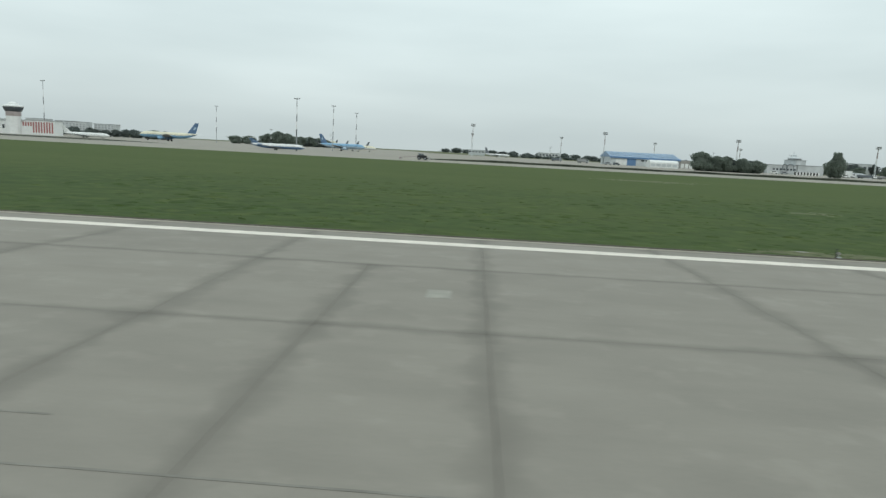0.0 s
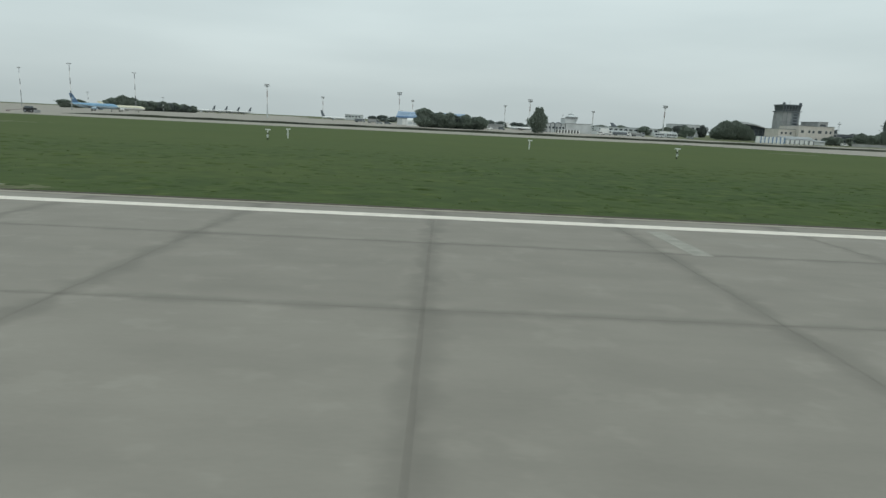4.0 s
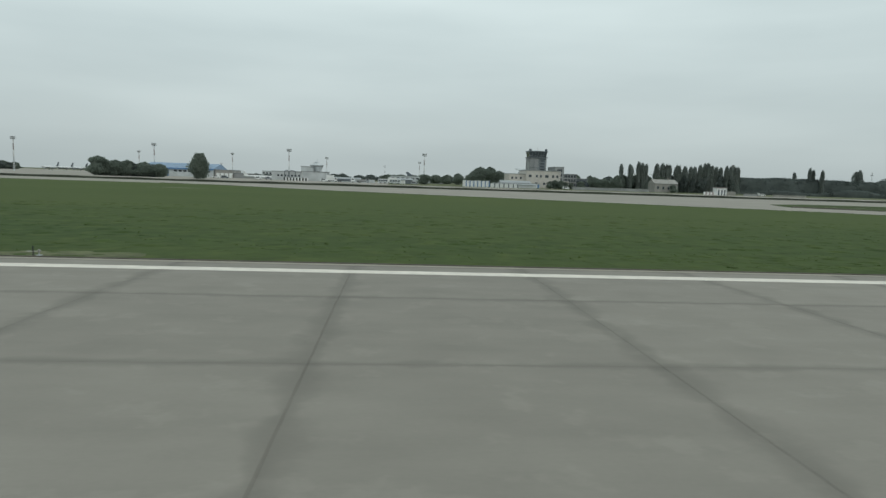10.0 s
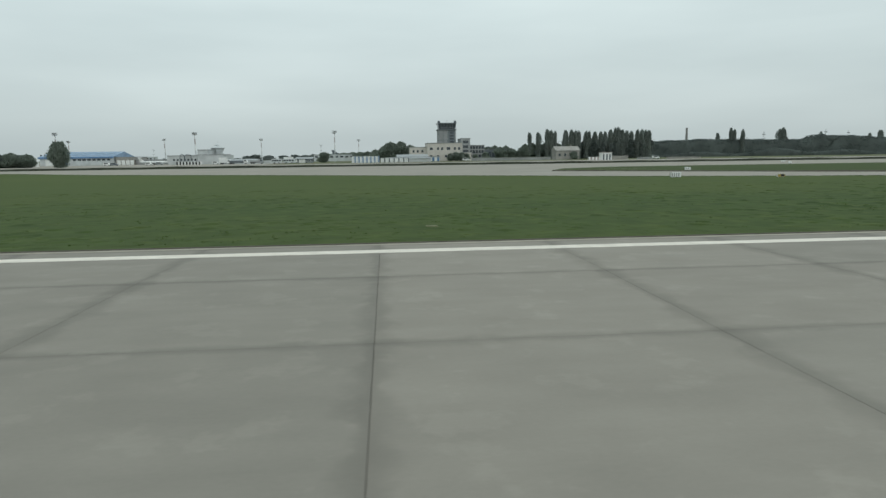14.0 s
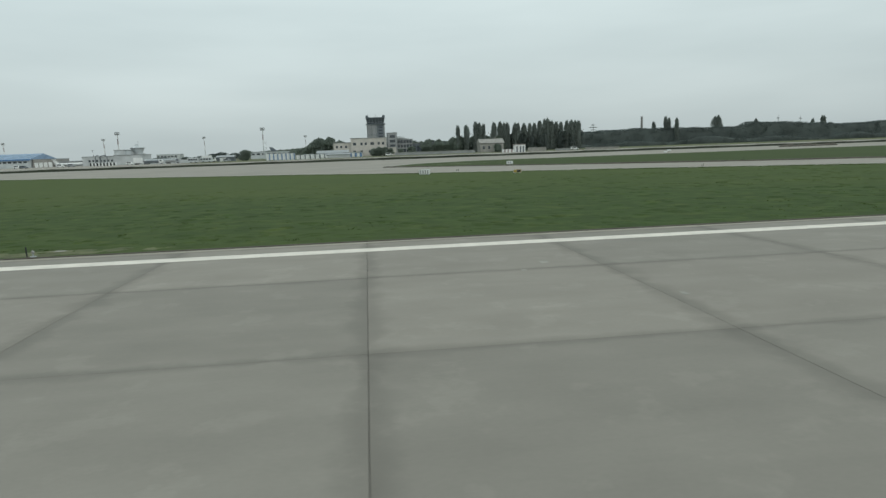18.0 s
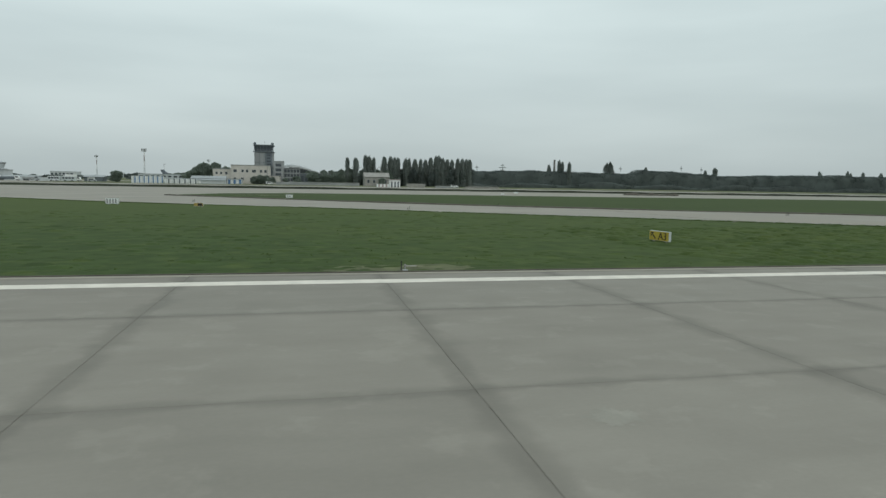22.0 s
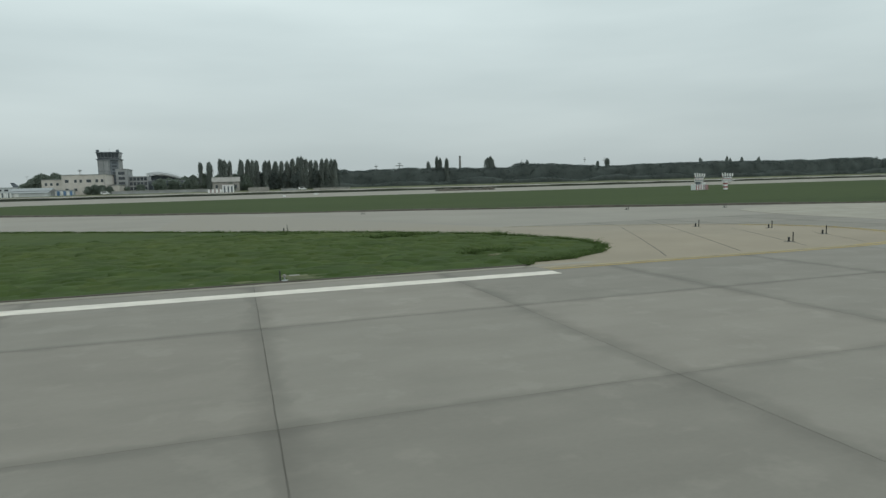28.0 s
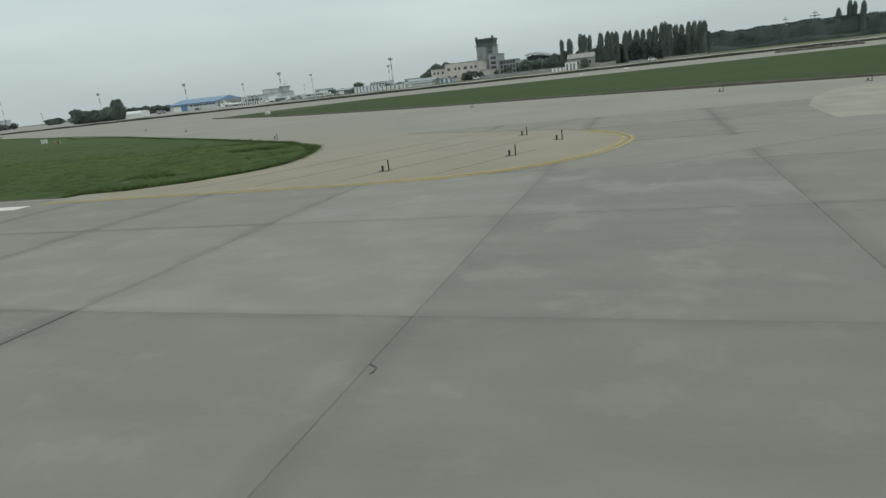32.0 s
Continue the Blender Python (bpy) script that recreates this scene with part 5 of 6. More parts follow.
spots += [(400 + i * 8 + r2.uniform(-3, 3), 700 + r2.uniform(-15, 15), 6, 12 + r2.uniform(-2, 2)) for i in range(24)]
spots += [(-100 + i * 40 + r2.uniform(-14, 14), 2200 + r2.uniform(-40, 40), 22, 14 + r2.uniform(-3, 4)) for i in range(70)]
woods("far_woods", spots, "distant dark tree belt round the airfield")

# far blocks of flats on the left, masts and a chimney over the woods
for i in range(5):
    flats = thing("apartment_block", (-590 + i * 29, 760 + (i % 3) * 12, 0), "distant pale grey apartment block", "apartment building", "distant apartment blocks")
    h = 14.5 + (i * 7 % 4) * 0.9
    # haze painted into the flats: paled walls, light grey panes for dark glass
    part("wall", box(B(), 0, 27, 0, 12, -0.2, h), PANEL, flats)
    part("roof", box(B(), -0.3, 27.3, -0.3, 12.3, h, h + 0.5), GREY_WALL, flats)
    for r in range(5):
        for c in range(6):
            part("window", box(B(), 1.6 + c * 4.2, 4.0 + c * 4.2, -0.06, -0.003, 1.4 + r * 2.7, 2.8 + r * 2.7), GREY, flats)
for x, y, w, h, label in ((100, 1000, 34, 9, "long low grey cargo shed far off"), (300, 640, 60, 6.4, "long low white freight hall"), (330, 870, 40, 6, "grey flat-roofed freight hall"), (-10, 1010, 26, 8, "grey low shed far across the apron"), (395, 700, 30, 13, "grey slab-sided office block")):
    hall = thing("freight_hall", (x, y, 0), label, "building", "freight halls")
    block(hall, 0, w, 0, 20, h, PANEL if h > 8 else TIN, roof=GREY)
    for i in range(int(w / 5)):
        part("window", box(B(), 1 + i * 5, 4 + i * 5, -0.08, -0.003, h * 0.55, h * 0.8), GLASS, hall)

chimney = thing("chimney", (875.4, 1032, 0), "slender brick factory chimney beyond the woods", "chimney")
part("stack", lathe(B(), [(2.6, -0.2), (1.6, 44.4), (1.9, 44.4), (1.9, 45.4)], 14), BRICK_DULL, chimney)
radio = thing("radio_mast", (717, 831, 0), "thin radio mast with antenna rings over the woods", "mast")
part("pole", tube(B(), (0, 0, -0.2), (0, 0, 30), 0.5, 0.3), GREY, radio)
for z, r in ((21, 3.2), (24.5, 5.2), (27.5, 2.4)):
    part("antenna_ring", lathe(B(), [(r, z), (r, z + 0.9), (0.4, z + 0.9), (0.4, z)], 12), GREY_WALL, radio)
for x, y, h in ((700, 900, 30), (930, 900, 33), (1100, 1000, 40), (1140, 1000, 38)):
    pylon = thing("pylon", (x, y, 0), "distant slim lattice pylon above the trees", "mast", "distant pylons")
    bm = B()
    for s in (-1, 1):
        tube(bm, (s * 2.0, 0, -0.2), (s * 0.3, 0, h), 0.2, 0.12, 5)
    for i in range(8):
        z = h * i / 8
        tube(bm, (-2 + 1.7 * i / 8, 0, z), (2 - 1.7 * (i + 1) / 8, 0, z + h / 8), 0.1, None, 4)
    part("lattice", bm, GREY, pylon)
    part("cross_arm", box(B(), -2.5, 2.5, -0.1, 0.1, h * 0.86, h * 0.9), GREY, pylon)


# ---- localizer antennas ----
def localizer(x, y, with_cabin):
    a = thing("localizer_antenna", (x, y, 0.03), "red and white striped antenna frame on the grass", "antenna", "striped antenna frames")
    if with_cabin:
        part("cabin", box(B(), -1.05, 1.2, 0, 2.2, 0, 1.55), WHITE, a)
        part("cabin", box(B(), 1.2, 2.3, 0.2, 2.2, 0, 2.0), WHITE, a)
        part("cabin", box(B(), 2.3, 3.14, 0.1, 2.2, 0, 1.55), PANEL, a)
        for x0, w, mat in ((-1.03, 0.26, SIGNAL_RED), (-0.32, 0.34, SIGNAL_RED), (0.46, 0.30, SIGNAL_RED), (1.45, 0.2, BAND), (1.95, 0.2, BAND), (2.32, 0.30, SIGNAL_RED), (2.86, 0.27, SIGNAL_RED)):
            part("cabin_stripe", box(B(), x0, x0 + w, -0.03 if x0 < 1.2 else 0.06, -0.003 if x0 < 1.2 else 0.196 if x0 < 2.3 else 0.096, 0.05, 1.5), mat, a)
        part("mast", box(B(), -0.2, 0.9, 0.6, 1.4, 1.55, 2.4), SLATE, a)
    else:
        for i in range(5):
            part("post_section", box(B(), -0.5, 0.5, 0.4, 1.1, i * 0.47, i * 0.47 + 0.47), (WHITE, SIGNAL_RED)[i % 2], a)
        part("side_beam", tube(B(), (0.6, 0.7, 1.5), (2.6, 0.7, 2.5), 0.07), BAND, a)
        part("side_beam", tube(B(), (0.6, 0.7, 1.9), (3.3, 0.7, 2.75), 0.06), WHITE, a)
    base, x0, x1 = (2.40, -0.95, 1.75) if with_cabin else (2.30, -1.2, 1.8)
    for i in range(3):
        z = base + 0.42 * i
        slip = (0.0, -0.12, 0.15)[i]
        part("beam", box(B(), x0 + slip, x1 + slip, 0.35, 0.95, z, z + 0.24), WHITE, a)
        part("spacer", box(B(), x0 + 0.15 + slip, x1 - 0.1 + slip, 0.45, 0.85, z + 0.24, z + 0.42), SIGNAL_RED if i == 1 else SLATE, a)
    for i in range(5):
        xa, lean, up = x0 - 0.25 + i * (x1 - x0 + 0.2) / 4, (-0.28, -0.22, -0.12, 0.05, 0.10)[i], (1.15, 1.25, 1.05, 1.0, 0.95)[i]
        part("antenna_arm", tube(B(), (xa + 0.2, 0.7, base + 1.1), (xa + 0.2 + lean, 0.4, base + 1.2 + up), 0.08, 0.06), SLATE if i % 2 else SIGNAL_RED, a)
        bm = B()
        for y in (0.22, 0.36):
            for k, z in ((0.15, base + 1.35), (1.0, base + 1.25 + up)):
                for w in (-0.24, 0.16):
                    bm.verts.new((xa + 0.2 + lean * k + w, y, z))
        bm.verts.ensure_lookup_table()
        for f in ((0, 1, 3, 2), (4, 6, 7, 5), (0, 4, 5, 1), (2, 3, 7, 6), (0, 2, 6, 4), (1, 5, 7, 3)):
            bm.faces.new([bm.verts[q] for q in f])
        part("arm_plate", bm, WHITE, a)


localizer(632.5, 150, True)
localizer(640.5, 148, False)


# ---- markers, signs and lights on the field ----
def marker_board(x, y, h, banded):
    m = thing("marker_board", (x, y, 0.03), "white marker board on a banded post" if banded else "white marker board on a white post", "marker", "grass marker boards")
    for i in range(4):
        part("post_section", tube(B(), (0, 0, h * 0.22 * i), (0, 0, h * 0.225 * (i + 1)), 0.085), (BLACK, WHITE)[i % 2] if banded else WHITE, m)
    part("board", box(B(), -0.30, 0.48, -0.2, 0.2, h * 0.90, h), WHITE, m)
    part("meter", box(B(), -0.14, 0.14, -0.2, -0.06, h * 0.3, h * 0.5), TIN, m)


for x, y, banded in ((115.5, 106.1, True), (115.5, 120.0, False), (161.35, 121.2, False), (184.3, 106.4, True)):
    marker_board(x, level_y(y), 1.8, banded)


def bars(parent, y, x0, x1, z0, z1, count, mat):
    """Unreadable writing: plain upright bars."""
    pitch = (x1 - x0) / count
    for i in range(count):
        part("writing_bar", box(B(), x0 + i * pitch, x0 + (i + 0.55) * pitch, y - 0.012, y - 0.002, z0, z1), mat, parent)


def lettering(parent, text, x, y, z, size, mat):
    cu = bpy.data.curves.new("lettering", "FONT")
    cu.body, cu.size, cu.extrude, cu.align_x = text, size, 0.01, "CENTER"
    tmp = bpy.data.objects.new("lettering", cu)
    scene.collection.objects.link(tmp)
    me = bpy.data.meshes.new_from_object(tmp.evaluated_get(bpy.context.evaluated_depsgraph_get()))
    bpy.data.objects.remove(tmp)
    me.materials.append(mat)
    ob = new("lettering", me)
    ob.parent = parent
    ob.matrix_basis = pose(x, y, z, 90, 0, 0)
    return tagged(ob, "black sign lettering")


def field_sign(at, w, h, label, face, turn=0):
    s = thing("taxiway_sign", at, label, "sign", "taxiway signs", turn)
    part("housing", box(B(), -w / 2, w / 2, 0, 0.18, 0.12, h), TIN, s)
    part("face", box(B(), -w / 2 + 0.03, w / 2 - 0.03, -0.02, -0.002, 0.15, h - 0.03), face, s)
    for x in (-w / 3, w / 3):
        part("foot", box(B(), x - 0.05, x + 0.05, 0.05, 0.17, 0, 0.12), GREY, s)
    return s


s = field_sign((472.5, 35.2, 0.05), 1.8, 0.74, "yellow taxiway sign with a black arrow and letters", YELLOW, -80)
lettering(s, "A3", 0.34, -0.024, 0.20, 0.68, BLACK)
arrow = B()
tube(arrow, (-0.30, -0.022, 0.24), (-0.62, -0.022, 0.54), 0.045, None, 4)
prism(arrow, [(-0.75, -0.030), (-0.45, -0.030), (-0.45, -0.021), (-0.75, -0.021)], 0.575, 0.65)
prism(arrow, [(-0.75, -0.030), (-0.675, -0.030), (-0.675, -0.021), (-0.75, -0.021)], 0.36, 0.575)
part("arrow", arrow, BLACK, s, "black arrow pointing up and aside")
s = field_sign((421.6, 85.5, 0.05), 1.9, 0.95, "white field sign with dark upright marks", WHITE)
bars(s, -0.02, -0.8, 0.8, 0.2, 0.85, 4, GREY_WALL)
s = field_sign((435.4, 80.0, 0.05), 1.3, 0.62, "weathered yellowish sign with a dark middle", YELLOW_LINE)
part("dark_panel", box(B(), -0.1, 0.5, -0.03, -0.022, 0.2, 0.54), BLACK, s)
s = field_sign((447.0, level_y(153.2), 0.04), 1.6, 0.85, "white taxiway sign with grey marks on the wedge", WHITE)
bars(s, -0.02, -0.5, 0.5, 0.3, 0.65, 2, GREY)


def edge_light(x, y, aside):
    e = thing("runway_edge_light", (x, y, 0.04), "small pale runway edge light beside a dark stake", "runway light", "runway edge lights")
    part("base_plate", lathe(B(), [(0.13, -0.03), (0.13, 0.02), (0.06, 0.035)], 12), GREY, e)
    part("stem", tube(B(), (0, 0, 0.035), (0, 0, 0.14), 0.025), GREY, e)
    part("lamp", lathe(B(), [(0.03, 0.14), (0.06, 0.15), (0.06, 0.20), (0.04, 0.235), (0.01, 0.25)], 12), STONE, e)
    part("stake", tube(B(), (-0.16, -0.12, -0.03), (-0.17, -0.12, 0.40), 0.026), DARK, e)
    part("stake_foot", lathe(B(), [(0.10, -0.03), (0.09, 0.01), (0.04, 0.02)], 9, "z", (-0.16, -0.12, 0)), EARTH, e)
    pad = thing("concrete_pad", (x + aside, y + 1.05, 0.04), "mossy concrete pad in the grass behind a light", "concrete pad", "pads behind the lights")
    part("slab", box(B(), -0.5, 0.5, -0.2, 0.2, -0.05, 0.02), MOSS, pad)
    part("cover", box(B(), -0.2, 0.2, -0.12, 0.12, 0.022, 0.035), STONE, pad)


for k in range(-1, 11):
    edge_light(15.38 + 54.84 * k, 24.75, -0.9 if k in (0, 5) else 0.45)


def taxi_light(x, y, h=0.5):
    e = thing("taxiway_light", (x, y, -0.02), "dark stub light beside a thin dark stake", "taxiway light", "taxiway lights")
    part("foot", box(B(), -0.2, 0.34, -0.12, 0.12, 0, 0.03), DARK, e)
    part("stub", lathe(B(), [(0.045, 0.03), (0.045, 0.18), (0.055, 0.19), (0.055, 0.24), (0.025, 0.265)], 10), DARK, e)
    part("stake", tube(B(), (0.28, 0, 0), (0.28, 0, h), 0.026), BLACK, e)


for x, y in ((534.6, level_y(27.05)), (538.45, level_y(38.7)), (541.0, level_y(34.7)), (539.65, level_y(29.45)), (511.0, 50.5), (551.5, 58.6), (562, 55.4), (523, 71.2), (466, 80), (600, 30), (488, 96), (430, 100)):
    taxi_light(x, y)

for x, y, w, d in ((518.9, 28.2, 0.42, 0.25), (343.8, 37.5, 0.40, 0.3), (346.3, 33.1, 0.3, 0.25), (373.3, 30.1, 0.3, 0.25), (348.0, 33.6, 0.25, 0.2)):
    pad = thing("drain_cover", (x, y, 0.04), "mossy concrete drain cover sunk in the grass", "drain cover", "covers in the grass")
    part("frame", box(B(), -w, w, -d, d, -0.05, 0.04), MOSS, pad)
    part("lid", box(B(), -w * 0.7, w * 0.7, -d * 0.7, d * 0.7, 0.042, 0.055), MOSS, pad)

for x, y, w in ((536.8, 251.0, 1.6), (523.0, 226.0, 1.0)):
    m = thing("marker_box", (x, y, 0.0), "small white marker box low on the grass", "marker", "white marker boxes")
    part("body", box(B(), -w / 2, w / 2, 0, 0.5, 0.1, 0.6), WHITE, m)
    for dx in (-w / 3, w / 3):
        part("foot", box(B(), dx - 0.06, dx + 0.06, 0.1, 0.4, -0.05, 0.1), GREY, m)

heap = thing("earth_heap", (599.5, 250.5, -0.05), "low brown heap of dug earth on the grass bank", "earth heap")
for i in range(9):
    cx, r, z = -12 + i * 2.8, 2.4 + 0.9 * math.sin(i * 2.3), 0.95 + 0.30 * math.sin(i * 1.9)
    bm = B()
    rows = [[bm.verts.new((cx + r * (1 - k * k) * math.cos(6.283 * j / 11) * (1 + 0.12 * math.sin(j * 5 + i)), 0.8 * r * (1 - k * k) * math.sin(6.283 * j / 11), z * k * (1 + 0.06 * math.sin(j * 3 + i)))) for j in range(11)] for k in (0, 0.3, 0.6, 0.85, 0.96)]
    for a, b in zip(rows, rows[1:]):
        for j in range(11):
            bm.faces.new((a[j], a[(j + 1) % 11], b[(j + 1) % 11], b[j]))
    bm.faces.new(rows[-1])
    bm.faces.new(rows[0][::-1])
    part("lump", bm, EARTH, heap, smooth=True)

soil = part("soil_edge", box(B(), -900, 518.6, 24.44, 24.60, -0.1, 0.046), EARTH)
tagged(soil, "dark bare soil line between concrete and grass", "ground", kind="structure")

# paint remains and rubber marks on the slabs
for x0, x1, y0, y1 in ((152.2, 152.8, 17.2, 21.4), (-0.9, -0.3, 13.4, 14.3), (417.05, 417.3, 18.1, 18.4), (416.2, 416.35, 17.1, 17.3), (419.05, 419.2, 13.3, 13.6)):
    mark = part("paint_mark", box(B(), x0, x1, y0, y1, 0.001, 0.005), CONCRETE_PALE_MARK)
    tagged(mark, "faded pale paint mark on the concrete", "road marking", kind="structure")
for x0, x1, y, mat in ((75.8, 81.0, 7.1, SCUFF), (75.6, 80.0, 6.6, SCUFF), (41.6, 46.8, 7.5, RUBBER), (41.8, 46.2, 7.08, RUBBER), (72.0, 76.5, 4.55, SCUFF), (-9.0, 1.0, 4.65, SCUFF), (-30, -5, 5.9, SCUFF), (352.4, 355.0, 5.7, SCUFF), (352.0, 354.3, 5.3, SCUFF)):
    mark = part("tyre_mark", ribbon(B(), [(x0, y), (0.5 * (x0 + x1), y + 0.03), (x1, y - 0.02)], 0.045, 0.006), mat)
    tagged(mark, "thin dark rubber mark on the concrete", "tyre mark", kind="structure")

# an old sealed cut with two small covers
for pts, wide in (([(97.76, 6.49), (97.73, 6.04)], 0.05), ([(97.72, 5.81), (97.71, 5.30)], 0.05), ([(97.49, 5.28), (97.92, 5.29)], 0.02), ([(97.48, 5.14), (97.91, 5.15)], 0.02), ([(97.49, 5.28), (97.48, 5.14)], 0.02), ([(97.92, 5.29), (97.91, 5.15)], 0.02), ([(97.66, 6.69), (97.78, 6.69)], 0.015), ([(97.66, 6.51), (97.78, 6.51)], 0.015)):
    cut = part("sealed_cut", ribbon(B(), pts, wide, 0.006), SCUFF)
    tagged(cut, "sealed cut across the concrete", "surface marks", kind="structure")


def blot(cx, cy, rx, ry, mat, label, seed, turn=0.0):
    """A thin worn-out mark on the slabs: many small flecks, dense in the middle and sparse at the rim."""
    r = random.Random(seed)
    verts, faces = [], []
    for _ in range(260):
        u, v, q = r.gauss(0, 0.5) * rx, r.gauss(0, 0.5) * ry, r.uniform(0.008, 0.045) * min(1.0, 2.5 * min(rx, ry) + 0.3)
        x, y = cx + u * math.cos(turn) - v * math.sin(turn), cy + u * math.sin(turn) + v * math.cos(turn)
        b, z = len(verts), 0.0015 + r.uniform(0, 0.0015)
        verts += [(x + 2.0 * q * r.uniform(0.8, 1.5) * math.cos(1.047 * i), y + 2.0 * q * r.uniform(0.7, 1.3) * math.sin(1.047 * i), z) for i in range(6)]
        faces.append(tuple(range(b, b + 6)))
    me = bpy.data.meshes.new("surface_blot")
    me.from_pydata(verts, [], faces)
    me.materials.append(mat)
    return tagged(new("surface_blot", me), label, "surface marks", kind="stuff")


for cx, cy, rx, ry, turn in ((286.9, 10.2, 0.9, 0.35, 0.0), (480.0, 9.1, 0.13, 0.55, 0.25), (480.35, 8.4, 0.06, 0.25, 0.2), (454.7, 9.05, 0.30, 0.28, -0.5), (488.2, 14.0, 0.16, 0.22, 0.0), (488.75, 13.95, 0.14, 0.20, 0.3), (489.3, 13.75, 0.28, 0.2, 0.2), (322.3, 9.35, 0.55, 0.35, 0.3), (433.99, 16.77, 0.16, 0.45, 0.3), (434.44, 15.34, 0.18, 0.42, 0.3)):
    blot(cx, cy, rx, ry, CHALKY, "pale chalky scour mark on the concrete", int(cx * 7), turn)
for cx, cy, rx, ry, turn in ((533.5, 7.95, 0.16, 0.10, 0.0), (534.8, 9.2, 0.16, 0.42, -0.2), (534.1, 8.85, 0.35, 0.07, 0.5), (493.5, 19.9, 0.35, 0.03, 0.0)):
    blot(cx, cy, rx, ry, STAIN, "faint dark stain on the concrete", int(cx * 7), turn)
strip = part("light_strip", prism(B(), [(542.4, 23.75), (546.0, 24.1), (549.1, 26.2), (553.6, 28.9), (584, 46), (581, 51), (555.1, 34.0), (548.8, 30.0), (544.9, 26.4)], -0.1, 0.003), CONCRETE_EDGE_FLAT)
tagged(strip, "lighter strip of concrete along the turn-off", "pavement", kind="structure")

patch = part("pale_patch", prism(B(), [(553.6, 33.6), (553.9, 39.9), (555.4, 45.0), (557.9, 50.2), (563, 53.5), (570.3, 55.3), (580, 50), (590, 36), (580, 33.2)], -0.1, 0.004), CONCRETE_EDGE)
tagged(patch, "pale resurfaced concrete patch beside the stub", "pavement", kind="structure")


def bare_patch(name, cx, cy, rx, ry, count, seed):
    """Thin dry grass: many small overlapping ragged tufts lying flat."""
    r = random.Random(seed)
    verts, faces = [], []
    for _ in range(count):
        x, y, s = cx + r.gauss(0, rx), cy + r.gauss(0, ry), r.uniform(0.25, 0.9)
        b, k = len(verts), 7
        verts += [(x + s * r.uniform(0.6, 1.3) * math.cos(6.283 * i / k), y + s * r.uniform(0.5, 1.0) * math.sin(6.283 * i / k), 0.042 + r.uniform(0, 0.006)) for i in range(k)]
        faces.append(tuple(range(b, b + k)))
    me = bpy.data.meshes.new(name)
    me.from_pydata(verts, [], faces)
    me.materials.append(DRY)
    return tagged(new(name, me), "thin dry yellowish patch in the grass", "grass", kind="stuff")


for k in range(-1, 10):
    bare_patch("dry_grass", 15.6 + 54.84 * k, 25.5, 1.5, 0.22, 34, 50 + k)
bare_patch("dry_grass", 39, 114, 5, 2.2, 300, 31)
bare_patch("dry_grass", 30.5, 50.7, 1.2, 0.6, 26, 35)
bare_patch("dry_grass", 245, 142, 3.6, 1.6, 170, 32)
bare_patch("dry_grass", 441, level_y(180), 5, 2, 110, 34)
bm = B()
rim = smooth_curve(ISLE[:9], 4)
rows = []
for i, p in enumerate(rim):
    d = (rim[min(i + 1, len(rim) - 1)] - rim[max(i - 1, 0)]).normalized()
    n = Vector((-d.y, d.x))
    h = 0.22 + 0.06 * math.sin(i * 1.7) + 0.04 * math.sin(i * 0.6)
    rows.append([bm.verts.new((*(p + n * a), z)) for a, z in ((-0.35, -0.05), (-0.2, h * 0.8), (0.3, h), (0.9, h * 0.8), (1.5, 0.0))])
for a, b in zip(rows, rows[1:]):
    for j in range(4):
        bm.faces.new((a[j], b[j], b[j + 1], a[j + 1]))
bmesh.ops.recalc_face_normals(bm, faces=bm.faces)
lip = part("soil_edge", bm, EARTH)
tagged(lip, "dark soil rim along the grass wedge", "ground", kind="structure")


hook = part("tar_blot", ribbon(B(), [(542.1, 8.95), (542.24, 8.85), (542.24, 8.75), (542.22, 8.68)], 0.025, 0.006), JOINT)
tagged(hook, "small dark hook of spilled sealant", "surface marks", kind="structure")
seal = part("joint_seal", ribbon(B(), [(535.2, 10.6), (535.21, 9.4), (535.18, 8.4)], 0.035, 0.006), JOINT)
tagged(seal, "thick bead of dark sealant along a joint", "surface marks", kind="structure")
seal = part("joint_seal", ribbon(B(), [(535.18, 8.4), (535.19, 8.1), (535.18, 6.9)], 0.055, 0.006), JOINT)
tagged(seal, "thick bead of dark sealant along a joint", "surface marks", kind="structure")
spot = part("tar_blot", lathe(B(), [(0.06, 0.001), (0.05, 0.005)], 9, "z", (432.1, 11.8, 0)), JOINT)
tagged(spot, "small dark tar spot on the concrete", "surface marks", kind="structure")
# ---- grass blades near the runway, one uncountable mass ----
def inside(x, y, ring):
    c = False
    for (x0, y0), (x1, y1) in zip(ring, ring[1:] + ring[:1]):
        if (y0 > y) != (y1 > y) and x < (x1 - x0) * (y - y0) / (y1 - y0) + x0:
            c = not c
    return c


